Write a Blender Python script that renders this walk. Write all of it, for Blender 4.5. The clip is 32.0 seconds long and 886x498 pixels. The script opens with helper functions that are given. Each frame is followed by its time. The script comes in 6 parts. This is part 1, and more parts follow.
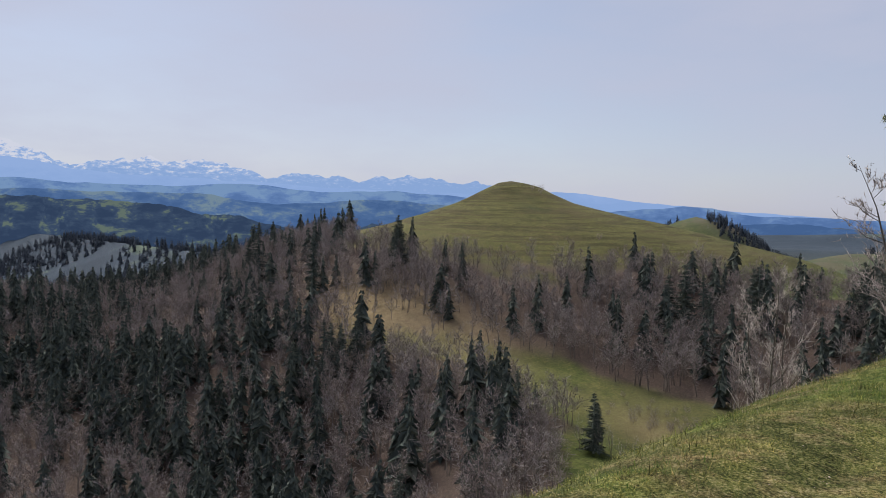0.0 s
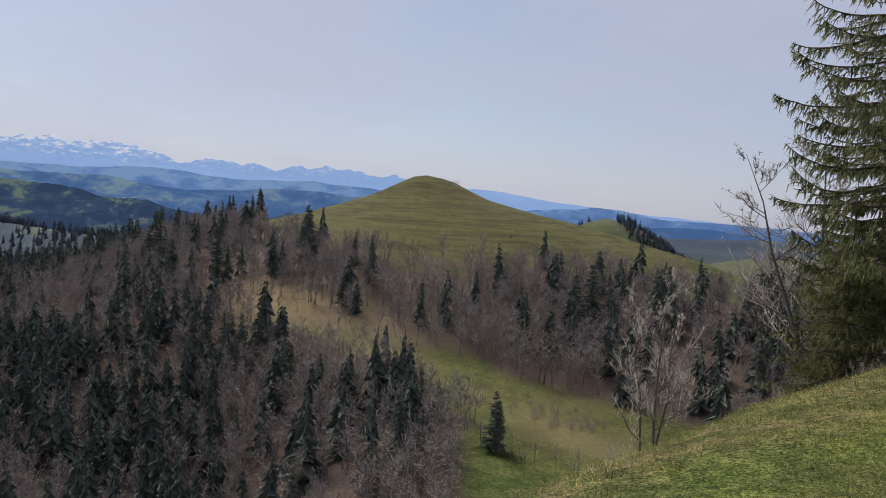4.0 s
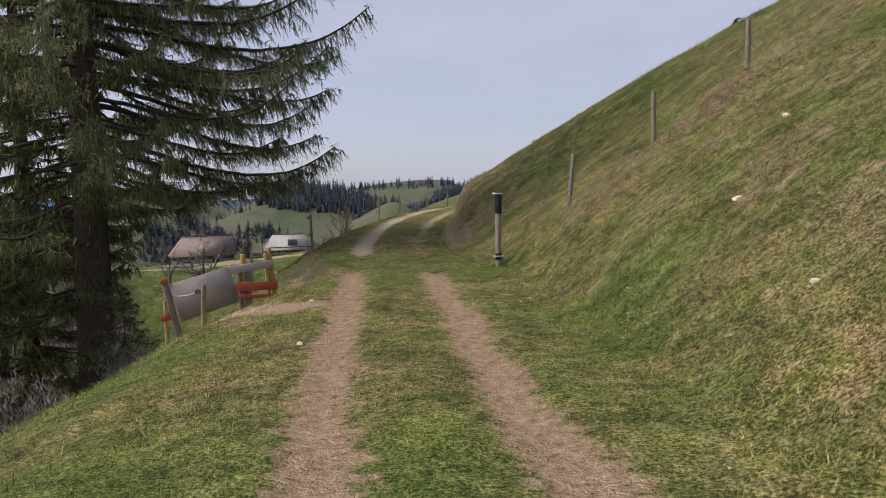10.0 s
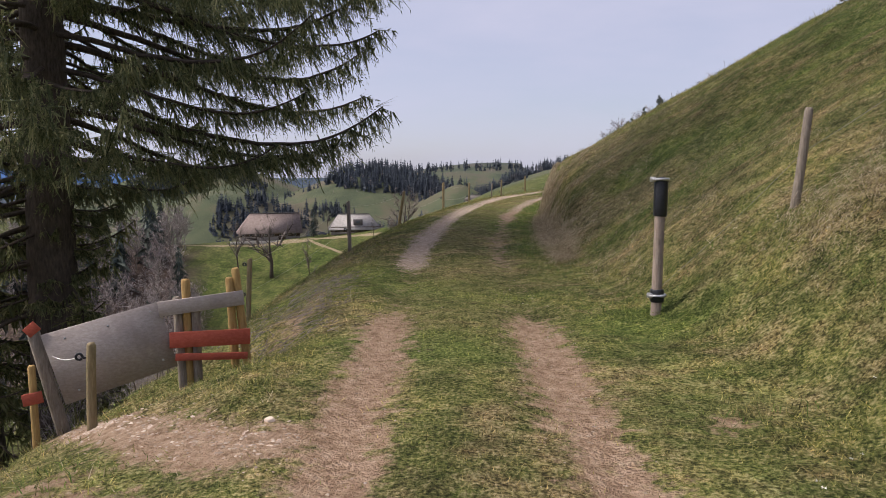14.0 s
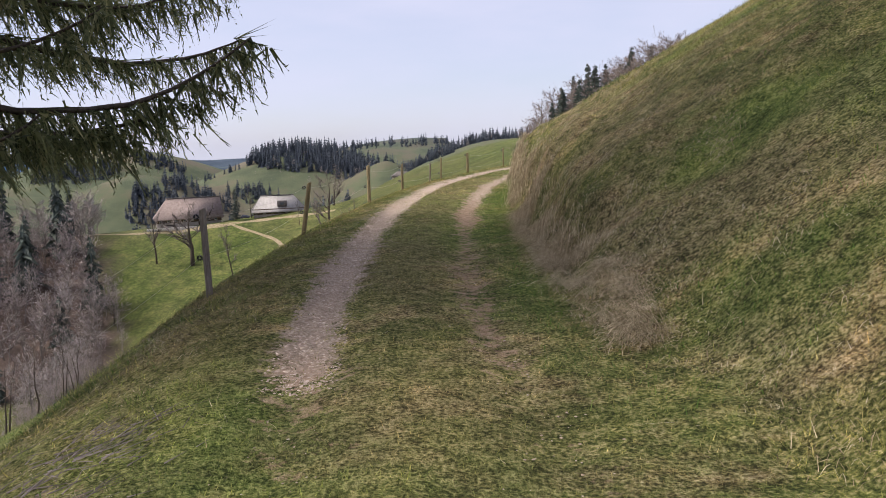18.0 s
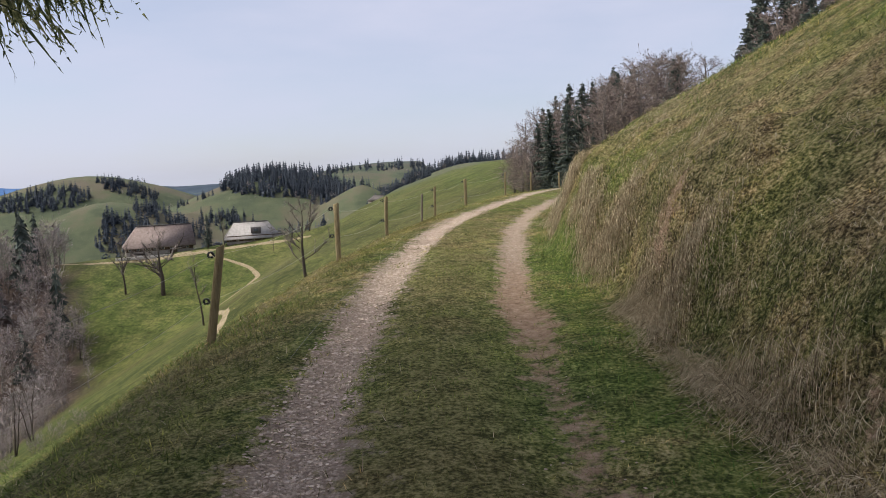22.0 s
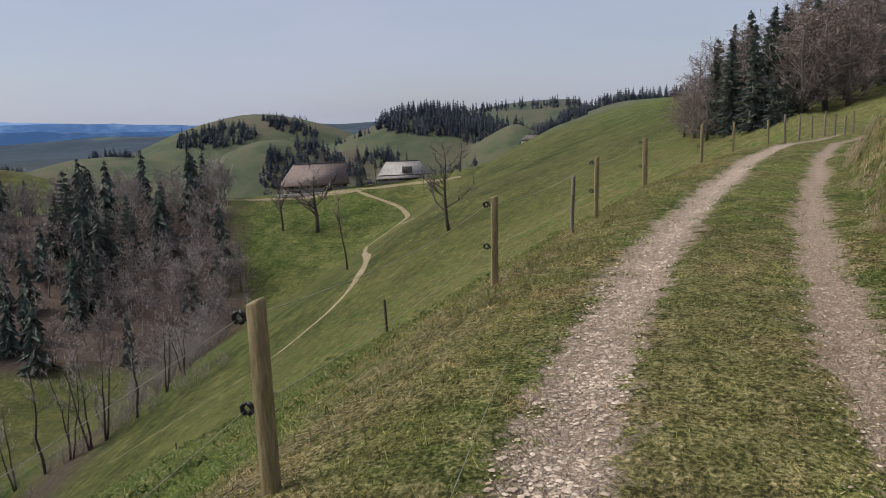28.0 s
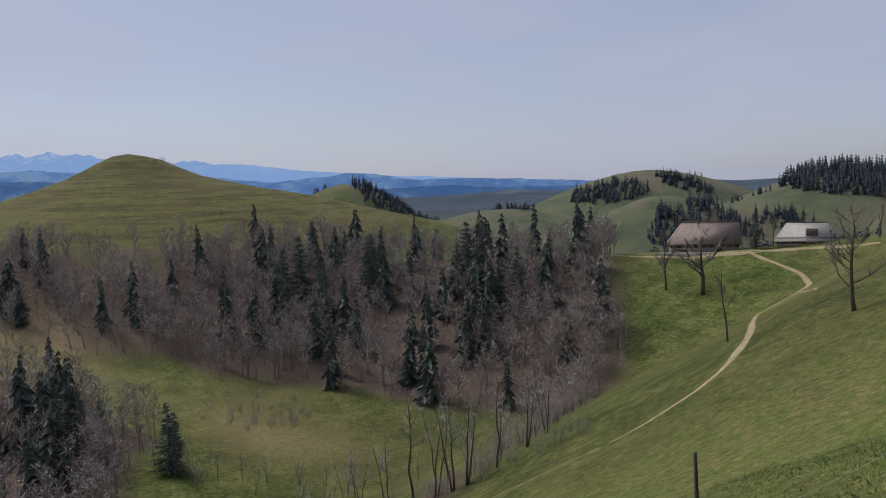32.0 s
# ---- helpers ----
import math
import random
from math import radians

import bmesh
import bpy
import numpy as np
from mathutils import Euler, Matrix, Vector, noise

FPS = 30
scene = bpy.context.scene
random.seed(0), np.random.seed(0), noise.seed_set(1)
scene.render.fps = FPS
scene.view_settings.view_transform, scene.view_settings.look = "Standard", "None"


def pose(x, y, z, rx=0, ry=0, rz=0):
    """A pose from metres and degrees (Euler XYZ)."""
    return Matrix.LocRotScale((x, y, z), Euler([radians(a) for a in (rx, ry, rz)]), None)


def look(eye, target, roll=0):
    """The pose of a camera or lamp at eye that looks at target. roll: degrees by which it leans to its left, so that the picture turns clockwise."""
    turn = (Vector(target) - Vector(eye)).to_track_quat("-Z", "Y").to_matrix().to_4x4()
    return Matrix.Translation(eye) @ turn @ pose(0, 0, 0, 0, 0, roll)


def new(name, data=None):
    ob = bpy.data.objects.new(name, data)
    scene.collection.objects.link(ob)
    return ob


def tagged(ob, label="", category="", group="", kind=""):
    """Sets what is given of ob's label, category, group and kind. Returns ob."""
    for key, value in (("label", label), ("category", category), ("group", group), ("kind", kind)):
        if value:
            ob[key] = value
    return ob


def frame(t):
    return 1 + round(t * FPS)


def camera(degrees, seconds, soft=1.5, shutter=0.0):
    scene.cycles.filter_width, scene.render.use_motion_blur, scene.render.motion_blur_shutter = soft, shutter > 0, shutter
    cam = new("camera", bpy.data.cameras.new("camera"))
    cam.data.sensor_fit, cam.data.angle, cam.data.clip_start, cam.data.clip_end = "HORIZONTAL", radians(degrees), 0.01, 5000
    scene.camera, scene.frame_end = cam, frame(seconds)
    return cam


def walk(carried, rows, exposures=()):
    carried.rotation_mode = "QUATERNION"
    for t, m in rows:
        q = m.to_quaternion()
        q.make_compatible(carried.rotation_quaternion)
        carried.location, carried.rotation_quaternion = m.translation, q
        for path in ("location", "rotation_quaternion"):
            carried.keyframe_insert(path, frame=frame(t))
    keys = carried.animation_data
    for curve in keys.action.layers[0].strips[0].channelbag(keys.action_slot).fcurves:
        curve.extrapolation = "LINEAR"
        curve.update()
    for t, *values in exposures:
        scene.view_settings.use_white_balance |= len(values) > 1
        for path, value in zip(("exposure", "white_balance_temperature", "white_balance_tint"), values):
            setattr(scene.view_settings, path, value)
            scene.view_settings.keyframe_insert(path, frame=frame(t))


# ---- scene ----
# ---------------------------------------------------------------- camera
cam = camera(59.67, 32.0, soft=.6)
PATH = (
    (0, (7.468, -15.348, 2.977), (-1.459, -10.867, 2.505), 0.91),
    (0.5, (6.979, -14.474, 2.901), (-1.937, -9.956, 2.608), 0.90),
    (1, (6.476, -13.600, 2.833), (-2.426, -9.049, 2.645), 1.66),
    (1.5, (5.970, -12.743, 2.762), (-2.941, -8.204, 2.805), 1.51),
    (2, (5.480, -11.919, 2.689), (-3.433, -7.395, 2.398), 1.71),
    (2.5, (5.032, -11.151, 2.624), (-3.905, -6.673, 2.330), 2.33),
    (4.5, (3.604, -8.668, 2.514), (-4.391, -2.685, 1.976), 2.74),
    (5, (3.487, -8.333, 2.548), (-4.069, -1.805, 2.010), 2.03),
    (5.5, (3.378, -8.023, 2.594), (-3.792, -1.074, 2.047), 1.90),
    (6, (3.166, -7.500, 2.621), (-2.987, 0.381, 2.450), 1.35),
    (6.5, (2.904, -6.801, 2.626), (-2.027, 1.892, 2.266), 1.01),
    (7, (2.646, -6.030, 2.622), (-0.443, 3.470, 2.177), 0.33),
    (7.5, (2.405, -5.267, 2.617), (0.522, 4.545, 2.186), -0.36),
    (8, (2.162, -4.520, 2.613), (0.927, 5.396, 2.246), -0.78),
    (8.5, (1.927, -3.769, 2.603), (0.971, 6.177, 2.199), -1.72),
    (9, (1.735, -3.000, 2.580), (1.017, 6.956, 1.986), -2.12),
    (9.5, (1.604, -2.219, 2.551), (1.131, 7.745, 1.858), -2.09),
    (10, (1.515, -1.439, 2.529), (1.121, 8.519, 1.699), -1.30),
    (10.5, (1.451, -0.662, 2.516), (1.033, 9.280, 1.531), -0.69),
    (11, (1.398, 0.121, 2.508), (1.013, 10.062, 1.497), -0.60),
    (11.5, (1.341, 0.920, 2.505), (0.631, 10.831, 1.373), -0.26),
    (12, (1.266, 1.739, 2.506), (0.440, 11.641, 1.383), -0.36),
    (12.5, (1.170, 2.574, 2.506), (0.038, 12.460, 1.509), 0.29),
    (13, (1.052, 3.421, 2.498), (-0.163, 13.289, 1.424), 0.10),
    (13.5, (0.922, 4.272, 2.477), (-0.396, 14.132, 1.457), 0.22),
    (14, (0.791, 5.114, 2.450), (-0.444, 14.982, 1.405), 0.02),
    (14.5, (0.669, 5.943, 2.433), (-0.550, 15.805, 1.314), -0.34),
    (16.5, (0.262, 9.295, 2.496), (-0.233, 19.144, 0.837), -2.46),
    (17, (0.170, 10.223, 2.499), (-0.236, 20.110, 1.061), -2.47),
    (17.5, (0.078, 11.138, 2.489), (-0.273, 21.030, 1.067), -2.28),
    (18, (-0.036, 11.998, 2.465), (-0.359, 21.899, 1.100), -1.62),
    (18.5, (-0.177, 12.847, 2.437), (-0.461, 22.744, 1.031), -1.44),
    (19, (-0.335, 13.724, 2.415), (-0.586, 23.643, 1.174), -1.11),
    (19.5, (-0.479, 14.613, 2.405), (-0.641, 24.543, 1.237), -1.10),
    (20, (-0.581, 15.457, 2.416), (-0.655, 25.406, 1.407), -1.11),
    (20.5, (-0.642, 16.248, 2.445), (-0.686, 26.206, 1.534), -1.23),
    (21, (-0.683, 17.030, 2.477), (-0.672, 27.002, 1.722), -1.34),
    (21.5, (-0.718, 17.836, 2.496), (-0.698, 27.783, 1.469), -1.75),
    (22, (-0.740, 18.664, 2.502), (-0.759, 28.606, 1.421), -2.23),
    (22.5, (-0.749, 19.510, 2.503), (-0.904, 29.420, 1.168), -2.47),
    (23, (-0.756, 20.365, 2.507), (-0.934, 30.271, 1.150), -2.03),
    (23.5, (-0.771, 21.206, 2.525), (-1.001, 31.125, 1.274), -1.46),
    (24, (-0.787, 22.006, 2.563), (-1.056, 31.930, 1.364), -1.08),
    (24.5, (-0.798, 22.769, 2.603), (-1.292, 32.683, 1.397), -1.10),
    (26.5, (-0.955, 25.608, 2.685), (-1.864, 35.380, 0.766), -1.70),
    (27, (-0.950, 26.252, 2.717), (-1.980, 36.019, 0.834), -2.27),
    (27.5, (-0.938, 26.945, 2.750), (-2.337, 36.733, 1.253), -1.92),
    (28, (-0.924, 27.716, 2.768), (-2.902, 37.355, 0.986), -2.27),
    (28.5, (-0.903, 28.498, 2.775), (-3.662, 37.863, 0.611), -2.68),
    (29, (-0.874, 29.257, 2.785), (-3.614, 38.569, 0.378), -2.15),
    (29.5, (-0.853, 29.993, 2.808), (-3.738, 39.225, 0.269), -1.93),
    (30, (-0.857, 30.717, 2.843), (-4.183, 39.804, 0.317), -0.95),
    (30.5, (-0.865, 31.382, 2.908), (-5.274, 40.090, 0.734), -1.46),
    (31, (-0.946, 31.969, 2.974), (-6.386, 40.276, 1.796), -1.92),
    (31.5, (-1.029, 32.553, 3.025), (-6.931, 40.564, 2.028), -2.12),
    (32, (-1.062, 33.123, 3.064), (-7.442, 40.770, 2.167), -2.07),
)
EXPOSURE = ((0, 0.05, 6500, 11), (1, -0.03, 6500, 11), (2, -0.12, 6500, 10), (2.5, -0.12, 6500, 10), (5, 0.05, 6500, 11), (8, 0.05, 6500, 11), (9, 0.1, 6500, 12), (11, 0.15, 6500, 14), (14.5, 0.28, 6500, 17), (17, 0.48, 6500, 16), (19, 0.6, 6500, 15), (20.5, 0.53, 6500, 13), (22, 0.38, 6500, 11), (24, 0.22, 6450, 11), (26.5, 0.08, 6350, 10), (28, -0.07, 6350, 10), (30, 0.1, 6300, 10), (31, -0.05, 6300, 10), (32, -0.17, 6300, 10))
walk(cam, [(t, look(eye, to, roll)) for t, eye, to, roll in PATH], EXPOSURE)


# ---------------------------------------------------------------- sky and sun
SUN_AZ, SUN_EL = radians(266), radians(47)          # from +y towards +x
world = bpy.data.worlds.new("sky")
scene.world = world
world.use_nodes = True
wn, wl = world.node_tree.nodes, world.node_tree.links
back = wn["Background"]
sky = wn.new("ShaderNodeTexSky")
sky.sky_type, sky.sun_disc, sky.sun_elevation, sky.sun_rotation = "NISHITA", False, SUN_EL, SUN_AZ
sky.altitude, sky.air_density, sky.dust_density, sky.ozone_density = 1100, 1.0, 2.2, 1.6
coords = wn.new("ShaderNodeTexCoord")
stretch = wn.new("ShaderNodeMapping")
stretch.inputs["Scale"].default_value = (1.1, 1.1, 4.0)
veil = wn.new("ShaderNodeTexNoise")
veil.inputs["Scale"].default_value, veil.inputs["Detail"].default_value, veil.inputs["Roughness"].default_value = 2.1, 6, .55
ramp = wn.new("ShaderNodeMapRange")
ramp.inputs["From Min"].default_value, ramp.inputs["From Max"].default_value = .33, .72
ramp.inputs["To Min"].default_value, ramp.inputs["To Max"].default_value = .55, .95
mix = wn.new("ShaderNodeMix")
mix.data_type = "RGBA"
glow = wn.new("ShaderNodeVectorMath")                   # the veil is brightest round the sun
glow.operation = "DOT_PRODUCT"
glow.inputs[1].default_value = (math.sin(SUN_AZ) * math.cos(SUN_EL), math.cos(SUN_AZ) * math.cos(SUN_EL), math.sin(SUN_EL))
wl.new(coords.outputs["Generated"], glow.inputs[0])
lit = wn.new("ShaderNodeMapRange")
lit.inputs["From Min"].default_value, lit.inputs["From Max"].default_value = .84, 1.0
lit.interpolation_type = "SMOOTHSTEP"
lit.inputs["To Min"].default_value, lit.inputs["To Max"].default_value = 0, 1
wl.new(glow.outputs["Value"], lit.inputs["Value"])
cloud = wn.new("ShaderNodeMix")
cloud.data_type = "RGBA"
cloud.inputs["A"].default_value, cloud.inputs["B"].default_value = (5.0, 5.25, 6.5, 1), (72, 68, 62, 1)
wl.new(lit.outputs["Result"], cloud.inputs["Factor"])
wl.new(cloud.outputs["Result"], mix.inputs["B"])
wl.new(coords.outputs["Generated"], stretch.inputs["Vector"])
wl.new(stretch.outputs["Vector"], veil.inputs["Vector"])
wl.new(veil.outputs["Fac"], ramp.inputs["Value"])
wl.new(ramp.outputs["Result"], mix.inputs["Factor"])
wl.new(sky.outputs["Color"], mix.inputs["A"])
wl.new(mix.outputs["Result"], back.inputs["Color"])
back.inputs["Strength"].default_value = .1

sun_data = bpy.data.lights.new("sun", "SUN")
sun_data.energy, sun_data.angle, sun_data.color = 1.9, radians(9), (1, .94, .83)
sun = new("sun", sun_data)
to_sun = Vector((math.sin(SUN_AZ) * math.cos(SUN_EL), math.cos(SUN_AZ) * math.cos(SUN_EL), math.sin(SUN_EL)))
sun.matrix_world = look(to_sun * 60, (0, 0, 0))

# ---------------------------------------------------------------- materials


def material(name, rough=.85, spec=.25):
    m = bpy.data.materials.new(name)
    m.use_nodes = True
    b = m.node_tree.nodes["Principled BSDF"]
    b.inputs["Roughness"].default_value, b.inputs["Specular IOR Level"].default_value = rough, spec
    return m, m.node_tree.nodes, m.node_tree.links, b


def noise_node(n, l, scale, detail=5, rough=.6, where="Object", stretch=None):
    t = n.new("ShaderNodeTexCoord")
    v = t.outputs[where]
    if stretch:
        g = n.new("ShaderNodeMapping")
        g.inputs["Scale"].default_value = stretch
        l.new(v, g.inputs["Vector"])
        v = g.outputs["Vector"]
    k = n.new("ShaderNodeTexNoise")
    k.inputs["Scale"].default_value, k.inputs["Detail"].default_value, k.inputs["Roughness"].default_value = scale, detail, rough
    l.new(v, k.inputs["Vector"])
    return k.outputs["Fac"]


def ramp_node(n, l, value, stops):
    r = n.new("ShaderNodeValToRGB")
    e = r.color_ramp.elements
    while len(e) < len(stops):
        e.new(.5)
    for k, (p, c) in enumerate(stops):
        e[k].position, e[k].color = p, (*c, 1)
    l.new(value, r.inputs["Fac"])
    return r.outputs["Color"]


def blend(n, l, factor, a, b, mode="MIX"):
    k = n.new("ShaderNodeMix")
    k.data_type, k.blend_type = "RGBA", mode
    for socket, v in (("Factor", factor), ("A", a), ("B", b)):
        if isinstance(v, (int, float)):
            k.inputs[socket].default_value = v
        elif isinstance(v, tuple):
            k.inputs[socket].default_value = (*v, 1)
        else:
            l.new(v, k.inputs[socket])
    return k.outputs["Result"]


def scaled(n, l, value, a, b, lo=0.0, hi=1.0):
    k = n.new("ShaderNodeMapRange")
    for socket, v in zip(("From Min", "From Max", "To Min", "To Max"), (a, b, lo, hi)):
        k.inputs[socket].default_value = v
    l.new(value, k.inputs["Value"])
    return k.outputs["Result"]


def bump(n, l, shader, value, strength, distance):
    k = n.new("ShaderNodeBump")
    k.inputs["Strength"].default_value, k.inputs["Distance"].default_value = strength, distance
    l.new(value, k.inputs["Height"])
    l.new(k.outputs["Normal"], shader.inputs["Normal"])


def island_mat(name, stops, rough=.8, spec=.2, translucent=0.0, patch=None):
    """Many small pieces, each with a tone of its own."""
    m, n, l, b = material(name, rough, spec)
    g = n.new("ShaderNodeNewGeometry")
    c = ramp_node(n, l, g.outputs["Random Per Island"], stops)
    if patch:
        f = noise_node(n, l, patch[0], 3)
        c = blend(n, l, scaled(n, l, f, .4, .62), c, patch[1])
    l.new(c, b.inputs["Base Color"])
    if translucent:
        t = n.new("ShaderNodeBsdfTranslucent")
        l.new(c, t.inputs["Color"])
        s = n.new("ShaderNodeMixShader")
        s.inputs["Fac"].default_value = translucent
        l.new(b.outputs["BSDF"], s.inputs[1])
        l.new(t.outputs["BSDF"], s.inputs[2])
        l.new(s.outputs["Shader"], n["Material Output"].inputs["Surface"])
    return m


def wood_mat(name, dark, light, grain=(9, 9, 1.2), scale=6, rough=.8, stain=(.08, .07, .06)):
    m, n, l, b = material(name, rough, .2)
    k = noise_node(n, l, scale, 8, .65, stretch=grain)
    c = ramp_node(n, l, k, ((.3, dark), (.7, light)))
    o = n.new("ShaderNodeObjectInfo")
    c = blend(n, l, scaled(n, l, o.outputs["Random"], 0, 1, 0, .3), c, dark)
    f = noise_node(n, l, 3.1, 4)
    c = blend(n, l, scaled(n, l, f, .52, .75, 0, .6), c, stain)
    l.new(c, b.inputs["Base Color"])
    bump(n, l, b, k, .5, .01)
    return m


def plain_mat(name, a, b2, scale, rough=.6, spec=.3, metal=0.0, strength=.25):
    m, n, l, b = material(name, rough, spec)
    k = noise_node(n, l, scale, 6)
    l.new(ramp_node(n, l, k, ((.32, a), (.7, b2))), b.inputs["Base Color"])
    b.inputs["Metallic"].default_value = metal
    bump(n, l, b, k, strength, .01)
    return m


def turf(n, l):
    """Dappled pasture: patches of green, olive and straw from half a metre down to a few centimetres."""
    patch, clump, dapple = noise_node(n, l, 1.7, 5, .68), noise_node(n, l, 7.5, 3, .6), noise_node(n, l, 36, 3, .65)
    tone = n.new("ShaderNodeMath")
    tone.operation = "MULTIPLY_ADD"
    l.new(scaled(n, l, clump, .33, .67, -.5, .5), tone.inputs[0])
    tone.inputs[1].default_value = .42
    l.new(scaled(n, l, dapple, .33, .67, .02, .98), tone.inputs[2])
    green = ramp_node(n, l, tone.outputs["Value"], ((.1, (.05, .062, .018)), (.38, (.125, .145, .04)), (.62, (.21, .222, .068)), (.95, (.4, .355, .165))))
    straw = ramp_node(n, l, tone.outputs["Value"], ((.1, (.085, .062, .03)), (.38, (.24, .182, .085)), (.62, (.395, .305, .15)), (.95, (.62, .5, .3))))
    lush = ramp_node(n, l, tone.outputs["Value"], ((.1, (.045, .078, .014)), (.5, (.13, .19, .04)), (.95, (.27, .33, .09))))
    c = blend(n, l, scaled(n, l, patch, .46, .65), green, straw)
    c = blend(n, l, scaled(n, l, noise_node(n, l, .42, 5, .65), .48, .63, 0, .85), c, lush)
    tussock = ramp_node(n, l, noise_node(n, l, 1.15, 6, .78), ((.36, (.4, .45, .4)), (.5, (1, 1, 1)), (.64, (1.6, 1.5, 1.4))))
    return blend(n, l, .7, c, tussock, "MULTIPLY"), tone.outputs["Value"]


def turf_blades(name):
    """Blades take the turf's colour where they stand, each a little lighter or darker."""
    m, n, l, b = material(name, .7, .25)
    c, _ = turf(n, l)
    g = n.new("ShaderNodeNewGeometry")
    c = blend(n, l, .8, c, ramp_node(n, l, g.outputs["Random Per Island"], ((0, (.34, .35, .3)), (.5, (1.15, 1.12, 1.0)), (1, (2.05, 1.85, 1.5)))), "MULTIPLY")
    l.new(c, b.inputs["Base Color"])
    t = n.new("ShaderNodeBsdfTranslucent")
    l.new(c, t.inputs["Color"])
    k = n.new("ShaderNodeMixShader")
    k.inputs["Fac"].default_value = .22
    l.new(b.outputs["BSDF"], k.inputs[1])
    l.new(t.outputs["BSDF"], k.inputs[2])
    l.new(k.outputs["Shader"], n["Material Output"].inputs["Surface"])
    return m


def ground_material():
    m, n, l, b = material("meadow_and_track", .95, .1)

    def mask(name):
        a = n.new("ShaderNodeAttribute")
        a.attribute_name = name
        return a.outputs["Fac"]
    fine = noise_node(n, l, 13, 9, .8)
    broad = noise_node(n, l, .012, 7, .6)
    c, tone = turf(n, l)
    dry = ramp_node(n, l, tone, ((.1, (.045, .03, .018)), (.45, (.24, .175, .10)), (.95, (.6, .47, .29))))
    c = blend(n, l, mask("dry"), c, dry)
    c = blend(n, l, mask("verge"), c, ramp_node(n, l, tone, ((.1, (.05, .08, .016)), (.5, (.135, .19, .042)), (.95, (.27, .32, .09)))))
    c = blend(n, l, mask("trodden"), c, ramp_node(n, l, tone, ((.1, (.075, .07, .024)), (.45, (.2, .18, .068)), (.95, (.42, .36, .17)))))
    # pastures farther off: smoother greens with trodden bands
    past = ramp_node(n, l, noise_node(n, l, .12, 10, .72), ((.34, (.03, .046, .012)), (.48, (.068, .092, .024)), (.64, (.128, .135, .046))))
    t = n.new("ShaderNodeTexCoord")
    band = noise_node(n, l, 1.0, 3, .65, stretch=(.02, .02, .5))
    worn = blend(n, l, scaled(n, l, noise_node(n, l, .03, 5, .6), .35, .65), (.034, .029, .013), (.07, .054, .028))
    tread = blend(n, l, .62, past, (.1, .088, .035))
    tread = blend(n, l, scaled(n, l, band, .47, .55, 0, .68), tread, worn)
    tread = blend(n, l, mask("gully"), tread, (.04, .055, .018))
    past = blend(n, l, mask("terraced"), past, tread)
    past = blend(n, l, .75, past, ramp_node(n, l, noise_node(n, l, .8, 8, .78), ((.36, (.3, .36, .3)), (.5, (1, 1, 1)), (.63, (1.95, 1.75, 1.55)))), "MULTIPLY")
    past = blend(n, l, scaled(n, l, broad, .48, .7, 0, .6), past, (.13, .112, .056))
    # pastures behind the farm: colours greyed and blued to paint in haze
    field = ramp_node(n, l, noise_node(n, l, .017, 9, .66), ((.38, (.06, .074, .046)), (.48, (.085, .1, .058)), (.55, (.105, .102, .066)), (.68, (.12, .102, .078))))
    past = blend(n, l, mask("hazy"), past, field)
    c = blend(n, l, mask("far"), c, past)
    # farthest land: bluish haze is mixed into the base colour
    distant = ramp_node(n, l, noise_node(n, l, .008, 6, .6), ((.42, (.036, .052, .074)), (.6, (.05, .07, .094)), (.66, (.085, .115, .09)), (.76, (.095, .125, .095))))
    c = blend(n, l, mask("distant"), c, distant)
    litter = ramp_node(n, l, noise_node(n, l, .9, 8, .75), ((.3, (.05, .037, .031)), (.55, (.108, .08, .066)), (.8, (.19, .148, .12))))
    c = blend(n, l, mask("woods"), c, litter)
    hay = ramp_node(n, l, noise_node(n, l, .35, 7, .7), ((.3, (.17, .125, .065)), (.7, (.34, .265, .15))))
    c = blend(n, l, mask("hay"), c, hay)
    # bare earth and gravel of the track
    soil = ramp_node(n, l, noise_node(n, l, 12, 9, .72), ((.3, (.2, .125, .075)), (.46, (.42, .285, .188)), (.6, (.56, .405, .285)), (.7, (.7, .55, .42))))
    stone = n.new("ShaderNodeTexVoronoi")
    stone.inputs["Scale"].default_value = 42
    l.new(t.outputs["Object"], stone.inputs["Vector"])
    grit = ramp_node(n, l, stone.outputs["Color"], ((.1, (.4, .3, .225)), (.5, (.54, .42, .325)), (.9, (.66, .54, .43))))
    grit = blend(n, l, scaled(n, l, stone.outputs["Distance"], .3, .7, 0, .5), grit, (.3, .225, .17))
    bare = blend(n, l, mask("gravel"), soil, grit)
    edge = n.new("ShaderNodeMath")
    edge.operation = "ADD"
    l.new(mask("rut"), edge.inputs[0])
    l.new(scaled(n, l, noise_node(n, l, 5.5, 9, .75), .3, .7, -.55, .55), edge.inputs[1])
    c = blend(n, l, scaled(n, l, edge.outputs["Value"], .36, .7), c, bare)
    l.new(c, b.inputs["Base Color"])
    bump(n, l, b, tone, 1.0, .05)
    # tussocks half a metre across under the fine relief
    mounds = n.new("ShaderNodeBump")
    mounds.inputs["Strength"].default_value, mounds.inputs["Distance"].default_value = .8, .2
    l.new(noise_node(n, l, 1.6, 4, .6), mounds.inputs["Height"])
    l.new(mounds.outputs["Normal"], n["Bump"].inputs["Normal"])
    return m


